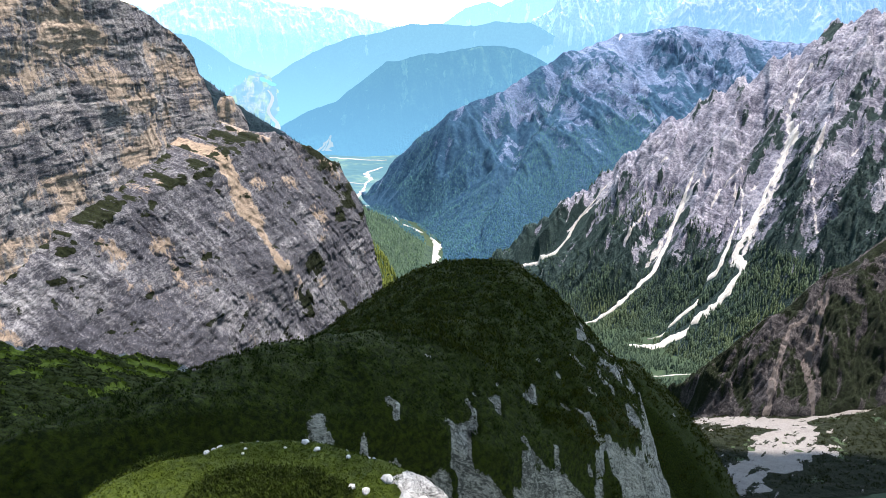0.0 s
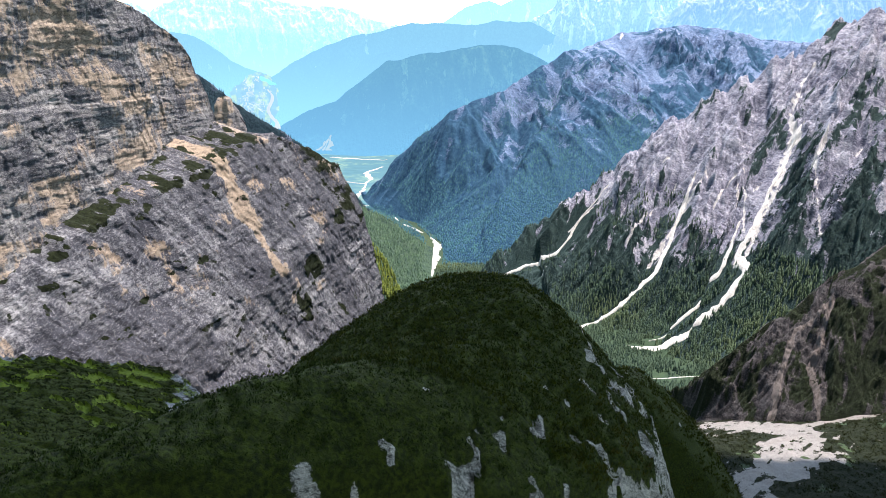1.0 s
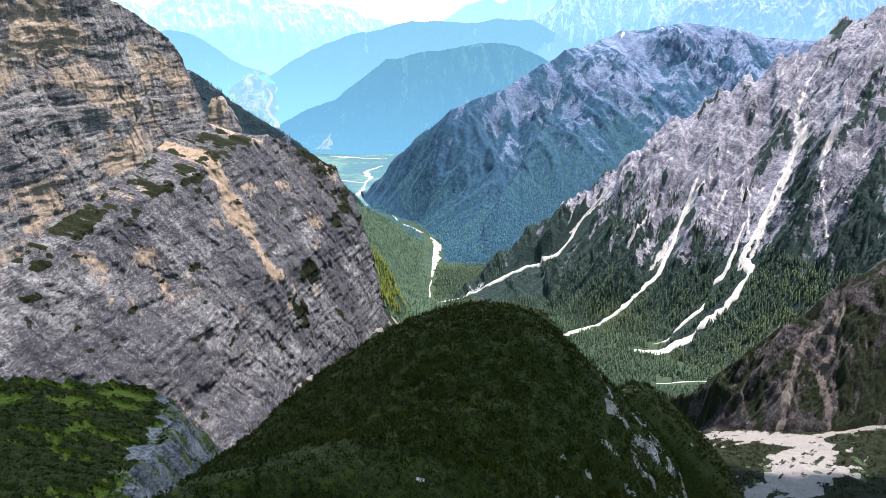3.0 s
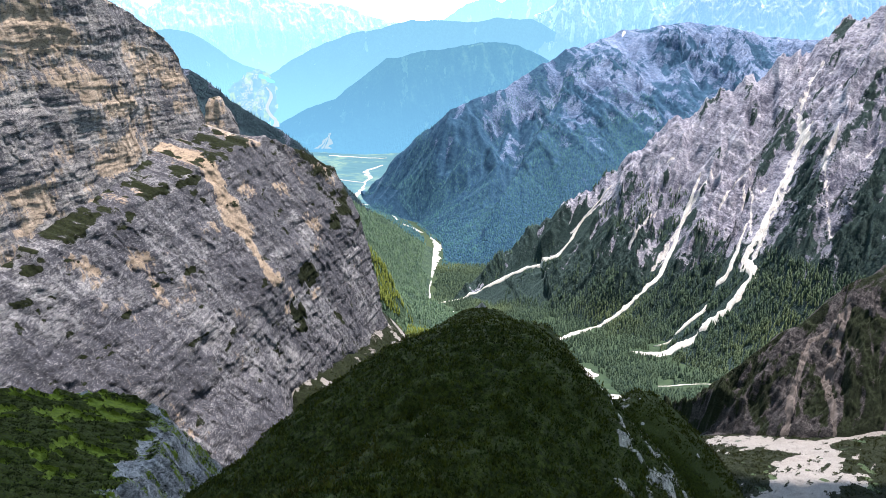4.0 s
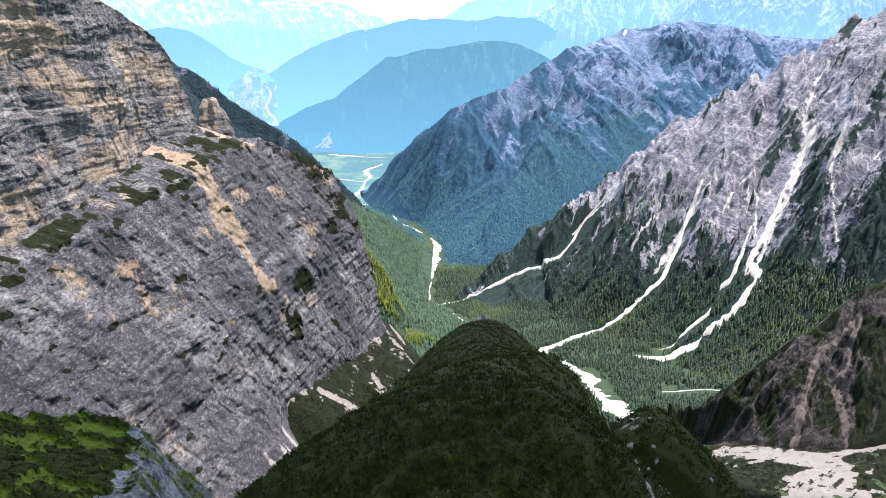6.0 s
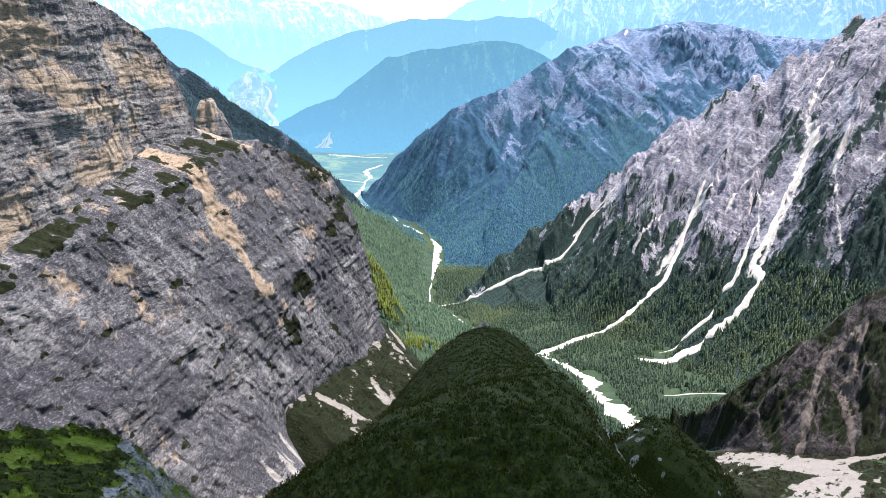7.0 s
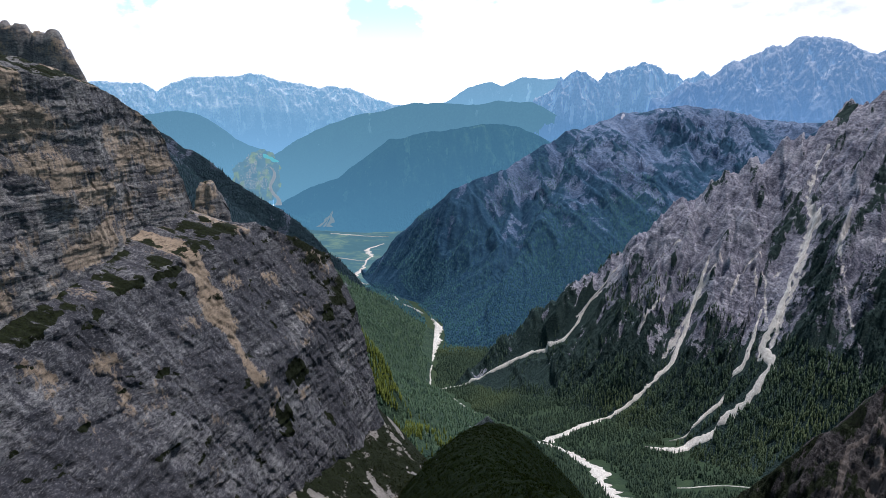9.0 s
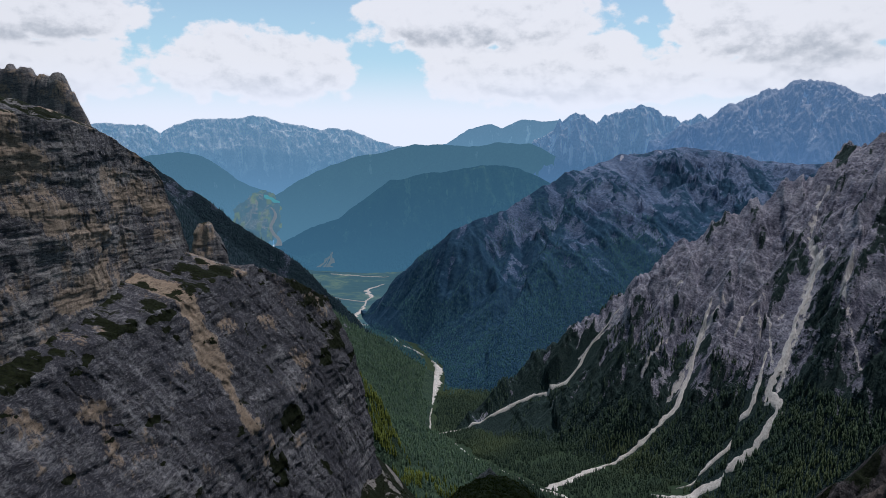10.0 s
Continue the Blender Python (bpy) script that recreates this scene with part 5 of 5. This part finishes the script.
def shrubs():
    rng = np.random.default_rng(9)
    x, y = rng.uniform(-90, 105, 19000), 110 + 430 * rng.uniform(0, 1, 19000) ** 1.4
    z, rocky, d, side = knoll_z(x, y)
    ok = (rocky < 0.4) & (d < 100)
    bushes("dwarf_pine_knoll", x[ok], y[ok], (z + pine_mat(x, y))[ok], 1.25, SHRUB, "dense dark dwarf pine mat on the knoll", 6, 3, 10, 0.5)
    x, y = rng.uniform(-280, -105, 8500), rng.uniform(120, 365, 8500)
    z, rocky = ledge_z(x, y)
    ok = (rocky < 0.75) & (ledge_pine(x, y) > 0.6)
    z = z + (1 - 0.7 * rocky) * (2.0 * domes(x, y, 4.2, 661) + 0.6 * domes(x, y, 1.9, 663))
    bushes("dwarf_pine_ledge", x[ok], y[ok], z[ok], 1.3, DARKENED_SHRUB, "dark dwarf pine clumps on the shelf", 6, 3, 11, 0.45)
    # the near brow of the knoll, passed closest, bush by bush
    x, y = rng.uniform(-95, 85, 19000), 45 + 140 * rng.uniform(0, 1, 19000) ** 1.2
    z, rocky, d, side = knoll_z(x, y)
    ok = rocky < 0.45
    bushes("dwarf_pine_brow", x[ok], y[ok], (z + pine_mat(x, y))[ok], 0.95, NEAR_PINE, "dense dwarf pine on the brow of the knoll", 5, 4, 18, 0.42)
    x, y = rng.uniform(60, 260, 3000), rng.uniform(290, 600, 3000)
    z = spur_z(x, y)
    bushes("dwarf_pine_spur", x, y, z, 2.4, SHRUB, "dark dwarf pine on the spur", 8, 3, 12)
    x, y = rng.uniform(235, 700, 4500), rng.uniform(410, 700, 4500)
    ok = (bench_veg(x, y) > 0.55) & (cliff2_z(x, y)[0] < valley_z(x, y) + 2)
    bushes("dwarf_pine_bench", x[ok], y[ok], valley_z(x[ok], y[ok]) + 1.2, 2.6, DARKENED_SHRUB, "dark shrubs in stripes across the stony bench", 6, 3, 15)
    x, y = rng.uniform(-240, 60, 8000), rng.uniform(430, 900, 8000)
    z, lines, d, side = talus_z(x, y)
    ok = (lines < 0.35) & (side * d > -4) & (d < 130) & (fbm(x / 12, y / 12, 3, 342) > -0.6)
    bushes("dwarf_pine_talus", x[ok], y[ok], z[ok], 2.3, DARKENED_SHRUB, "dark bushes between the stone chutes", 5, 3, 16)
    x, y = rng.uniform(300, 1150, 40000), rng.uniform(960, 1800, 40000)
    z, t, s, e = right_z(x, y)
    ok = (t > 0.38) & (t < 0.86) & (z > valley_z(x, y)) & (0.55 * smooth(t, 0.35, 0.75) + 0.26 * fbm(x / 55, y / 55, 4, 92, 0.6) + 0.18 * e > 0.36) & (in_gully(x, y, GULLIES, 0.5) < 0.2) & clear(x, y, 10)
    tufts("dwarf_pine_mountain", x[ok], y[ok], z[ok], 4.5, RIB_PINE, "dark dwarf pine scattered over the mountain's lower ribs", 3, 24)
    for spots, label in zip(LEDGE_SPOTS, ("dwarf pine along the rim of the cliff", "dwarf pine clinging to the cliff's ledges")):
        bushes("dwarf_pine_cliff", *spots, 1.5, DARKENED_SHRUB, label, 3, 4, 13, 0.5)


shrubs()


# ---- far valley with town and lake ----
def far_valley():
    u, v = np.meshgrid(np.linspace(0, 1, 60), np.linspace(0, 1, 70))
    y = 4400 + 180 * v
    z = 240 + 400 * v + 6 * fbm(u * 8, v * 8, 3, 401)
    x = -1460 + 340 * u
    meadow = smooth(fbm(u * 9, v * 7, 3, 402), 0.1, 0.4)
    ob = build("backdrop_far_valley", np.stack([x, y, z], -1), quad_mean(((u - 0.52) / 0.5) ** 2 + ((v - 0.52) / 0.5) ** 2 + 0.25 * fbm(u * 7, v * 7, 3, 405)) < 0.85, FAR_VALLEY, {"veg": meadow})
    tagged(ob, "hazy valley floor of meadows far off", "backdrop", kind="structure")

    def on(u0, v0):
        return Vector((-1460 + 340 * u0, 4400 + 180 * v0 - 3, 240 + 400 * v0 + 4))

    # lake: an uneven lens on the slope of the far valley
    bm = bmesh.new()
    ring = []
    for k in range(40):
        a = 6.2832 * k / 40
        r = 1 + 0.25 * math.sin(2 * a + 0.6) + 0.12 * math.sin(5 * a)
        ring.append(bm.verts.new(on(0.76 + 0.13 * r * math.cos(a) + 0.04 * math.sin(a), 0.845 - 0.055 * r * math.sin(a) - 0.03 * math.cos(a))))
    bm.faces.new(ring)
    me = bpy.data.meshes.new("lake")
    bm.to_mesh(me), bm.free()
    me.materials.append(LAKE)
    tagged(new("lake", me), "small turquoise lake beside the far town", "lake", kind="structure")
    # town: some hundreds of tiny gabled houses
    rng = np.random.default_rng(12)
    co, tri = [], []
    for k in range(1100):
        a, b = rng.normal(0.48, 0.15), rng.uniform(0.35, 0.92)
        if fbm(np.array([a * 9]), np.array([b * 9]), 2, 403)[0] < -0.15 or (a - 0.76) ** 2 / 0.03 + (b - 0.845) ** 2 / 0.006 < 1:
            continue
        p = on(a, b)
        w, d, h = rng.uniform(1.1, 2.4), rng.uniform(1.0, 2.4), rng.uniform(1.0, 2.2)
        base = len(co)
        for sx, sy, sz in ((-1, -1, 0), (1, -1, 0), (1, 1, 0), (-1, 1, 0), (-1, -1, 1), (1, -1, 1), (1, 1, 1), (-1, 1, 1), (-1, 0, 1.7), (1, 0, 1.7)):
            co.append((p.x + sx * w, p.y - 4 + sy * d, p.z + sz * h - 1))
        for f in ((0, 1, 5), (0, 5, 4), (1, 2, 6), (1, 6, 5), (2, 3, 7), (2, 7, 6), (3, 0, 4), (3, 4, 7), (4, 5, 9), (4, 9, 8), (6, 7, 8), (6, 8, 9), (4, 8, 7), (5, 6, 9)):
            tri.append([base + i for i in f])
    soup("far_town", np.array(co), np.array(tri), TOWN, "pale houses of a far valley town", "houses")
    # the river below the town
    s = np.linspace(0, 1, 60)
    k = np.linspace(-1, 1, 5)
    S, K = np.meshgrid(s, k, indexing="ij")
    vv = 0.08 + 0.62 * S
    uu = 0.93 - 0.16 * S + 0.06 * np.sin(S * 9 + 0.5) + K * (0.06 - 0.045 * S) * (1 + 0.4 * fbm(S * 8, K, 2, 404))
    pts = np.stack([-1460 + 340 * uu, 4400 + 180 * vv - 3, 240 + 400 * vv + 9], -1)
    ob = build("far_river", pts, np.ones((59, 4), bool), TOWN, {})
    tagged(ob, "far white gravel river bed below the town", "river", kind="structure")


# Far ground, water and walls with distance haze painted on as emission.
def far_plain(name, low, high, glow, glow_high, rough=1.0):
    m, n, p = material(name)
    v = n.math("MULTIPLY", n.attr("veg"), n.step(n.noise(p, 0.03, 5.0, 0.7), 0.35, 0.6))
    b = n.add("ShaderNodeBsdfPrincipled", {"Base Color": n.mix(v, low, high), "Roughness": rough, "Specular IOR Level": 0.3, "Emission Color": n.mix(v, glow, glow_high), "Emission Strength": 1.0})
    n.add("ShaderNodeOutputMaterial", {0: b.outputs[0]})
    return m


# the last two colours are haze glow laid over each surface
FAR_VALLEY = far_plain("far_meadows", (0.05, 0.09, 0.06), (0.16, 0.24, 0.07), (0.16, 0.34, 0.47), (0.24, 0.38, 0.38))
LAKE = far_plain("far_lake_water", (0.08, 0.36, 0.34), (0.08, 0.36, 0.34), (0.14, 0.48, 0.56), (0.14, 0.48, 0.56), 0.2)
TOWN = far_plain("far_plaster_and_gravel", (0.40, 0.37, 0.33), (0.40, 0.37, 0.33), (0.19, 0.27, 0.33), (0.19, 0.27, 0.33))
far_valley()


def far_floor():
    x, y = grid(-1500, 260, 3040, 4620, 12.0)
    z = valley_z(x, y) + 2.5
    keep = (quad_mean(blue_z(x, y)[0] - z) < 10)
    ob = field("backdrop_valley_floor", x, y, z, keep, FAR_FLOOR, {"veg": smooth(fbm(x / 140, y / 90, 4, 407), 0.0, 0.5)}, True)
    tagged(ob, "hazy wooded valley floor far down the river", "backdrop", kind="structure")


# scree paled by a haze glow of its own
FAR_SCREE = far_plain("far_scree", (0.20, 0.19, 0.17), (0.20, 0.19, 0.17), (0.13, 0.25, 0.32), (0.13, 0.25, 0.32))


def hill_scar():
    u, v = np.meshgrid(np.linspace(-1, 1, 33), np.linspace(0, 1, 24))
    wide = (5 + 55 * v) * (1 + 0.35 * fbm(v * 6, np.sign(u) * 3, 3, 421))
    x, y, z = -800 - 40 * v + u * wide, 4590 - 60 * v, 206 - 100 * v
    ob = build("scree_fan", np.stack([x, y, z + 0 * u], -1), quad_mean(fbm(u * 4.5 + v, v * 1.2, 3, 422)) > 0.05, FAR_SCREE, {})
    tagged(ob, "pale scree scar at the foot of the far hill", "scree", kind="structure")


hill_scar()
# woods of the far floor, veiled by painted haze glow
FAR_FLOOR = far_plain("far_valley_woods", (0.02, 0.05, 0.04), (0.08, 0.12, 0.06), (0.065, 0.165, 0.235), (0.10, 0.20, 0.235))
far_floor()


# ---- the turf shelf under the start, with stones and bushes ----
def shelf_z(x, y):
    d = np.sqrt(((x + 12) / 18) ** 2 + ((y - 30) / 20) ** 2)
    return 1065.2 - 0.12 * (x + 14) - 0.10 * (y - 40) - 34 * np.maximum(d - 0.82, 0) ** 1.25 + 0.5 * fbm(x / 4, y / 4, 3, 411), d


def shelf():
    x, y = grid(-50, 22, 0, 66, 0.5)
    z, d = shelf_z(x, y)
    rim = smooth(d + 0.1 * fbm(x / 3, y / 3, 3, 412), 0.98, 1.06)
    right = smooth(x - 0.25 * (y - 40) + 1.2 * fbm(x / 2, y / 2, 3, 413), -4.5, -3.0)
    rocky = np.maximum(rim * smooth(x, -22, -8), right * smooth(y, 55, 47))
    z = z + rocky * (0.5 * fbm(x / 1.5, y / 1.5, 3, 414) + 0.5 * blocks(x / 1.1, y / 1.1, 415))
    parted("turf_shelf", "bright green turf shelf edged with white limestone", "hill", [("limestone_edge", rocky > 0.5), ("turf", rocky < 2)], x, y, z, quad_mean(z) > 1035, TURF_GROUND, {"veg": 1 - rocky, "scree": 0 * x, "warm": 0 * x})
    rng = np.random.default_rng(21)
    # loose blocks
    proto = []
    for k in range(4):
        bm = bmesh.new()
        bmesh.ops.create_icosphere(bm, subdivisions=2, radius=0.5)
        for vt in bm.verts:
            vt.co = Vector([round(c * 3.2 + 0.3 * k) / 3.2 for c in vt.co]) * 0.5 + vt.co * (0.35 + 0.3 * rng.random())
            vt.co.z *= 0.7
        me = bpy.data.meshes.new("boulder")
        bm.to_mesh(me), bm.free()
        me.materials.append(BOULDER)
        proto.append(me)
    for k in range(46):
        a = rng.uniform(-27, 2)
        bx, by = (a, 41 + rng.uniform(-3, 9) if a > -8 else 41 + rng.uniform(3, 8))
        zz = shelf_z(np.array([bx]), np.array([by]))[0][0]
        ob = new("boulder", proto[k % 4])
        s = rng.uniform(0.2, 0.65) * (1.5 if a > -6 else 1)
        ob.matrix_world = Matrix.LocRotScale((bx, by, zz + 0.1 * s), Euler((0, 0, rng.uniform(0, 6))), (s * 1.2, s, s))
        tagged(ob, "white limestone block lying on turf", "rock", "stones on the shelf")
    # bushes on the shelf and short grass
    x, y = rng.uniform(-30, -2, 9000), rng.uniform(34, 50, 9000)
    z = shelf_z(x, y)[0]
    ok = np.exp(-(((x + 12.5) / 6.5) ** 2 + ((y - 38) / 4.5) ** 2)) + 0.9 * np.exp(-(((x + 26) / 4) ** 2 + ((y - 44) / 4) ** 2)) > 0.45
    bushes("dwarf_pine_shelf", x[ok], y[ok], z[ok] + 0.3, 0.8, NEAR_PINE, "dwarf pine bushes on the turf shelf", 6, 4, 22, 0.32)
    x, y = rng.uniform(-34, 4, 17000), rng.uniform(34, 56, 17000)
    z, d = shelf_z(x, y)
    ok = (d < 1.05) & (x - 0.25 * (y - 40) < -4)
    tufts("turf_blades", x[ok], y[ok], z[ok], 0.16, GRASS, "short alpine grass", 4, 23)


TURF_GROUND = rock("turf_and_white_rock", (0.66, 0.64, 0.60), (0.48, 0.47, 0.44), (0.2, 0.19, 0.18), (0.5, 0.42, 0.33), 0.74, 0.35,
                   (0.026, 0.042, 0.002), (0.062, 0.088, 0.005), 1.2, (0.6, 0.58, 0.54), (0.2, 0.2), 3.0, 0.4, 0.5, 1.0)
shelf()


# ---- an unseen cumulus, added to cast the shade on the foreground ----
def cumulus():
    rng = np.random.default_rng(31)
    bm = bmesh.new()
    for k in range(90):
        a = rng.uniform(0, 1)
        gx, gy = -420 + 710 * a + rng.normal(0, 45), 140 + 230 * a + rng.uniform(-132, 130)
        px, py = gx + SUN_DIR.x / SUN_DIR.z * (1700 + 220 * a), gy + SUN_DIR.y / SUN_DIR.z * (1700 + 220 * a)
        r = rng.uniform(85, 150) * (1 - 0.35 * abs(2 * a - 1))
        made = bmesh.ops.create_icosphere(bm, subdivisions=3, radius=r, matrix=Matrix.Translation((px, py, 2600 + 0.3 * r + rng.uniform(-10, 30))))
        for vt in made["verts"]:
            off = vt.co - Vector((px, py, 2600))
            vt.co += off.normalized() * (14 * noise.noise(vt.co / 40) + 7 * noise.noise(vt.co / 16))
            vt.co.z = 2600 + (vt.co.z - 2600) * (0.75 if vt.co.z > 2600 else 0.25)
    me = bpy.data.meshes.new("cumulus_cloud")
    bm.to_mesh(me), bm.free()
    me.shade_smooth()
    m, n, p = material("cloud_white")
    finish(n, n.mix(n.noise(p, 0.02, 4.0), (0.8, 0.8, 0.8), (0.85, 0.85, 0.86)), None, 1.0, 0.0)
    me.materials.append(m)
    tagged(new("cumulus_cloud", me), "broad white cumulus cloud out of view, added to shade the knoll", "cloud", kind="structure")


cumulus()
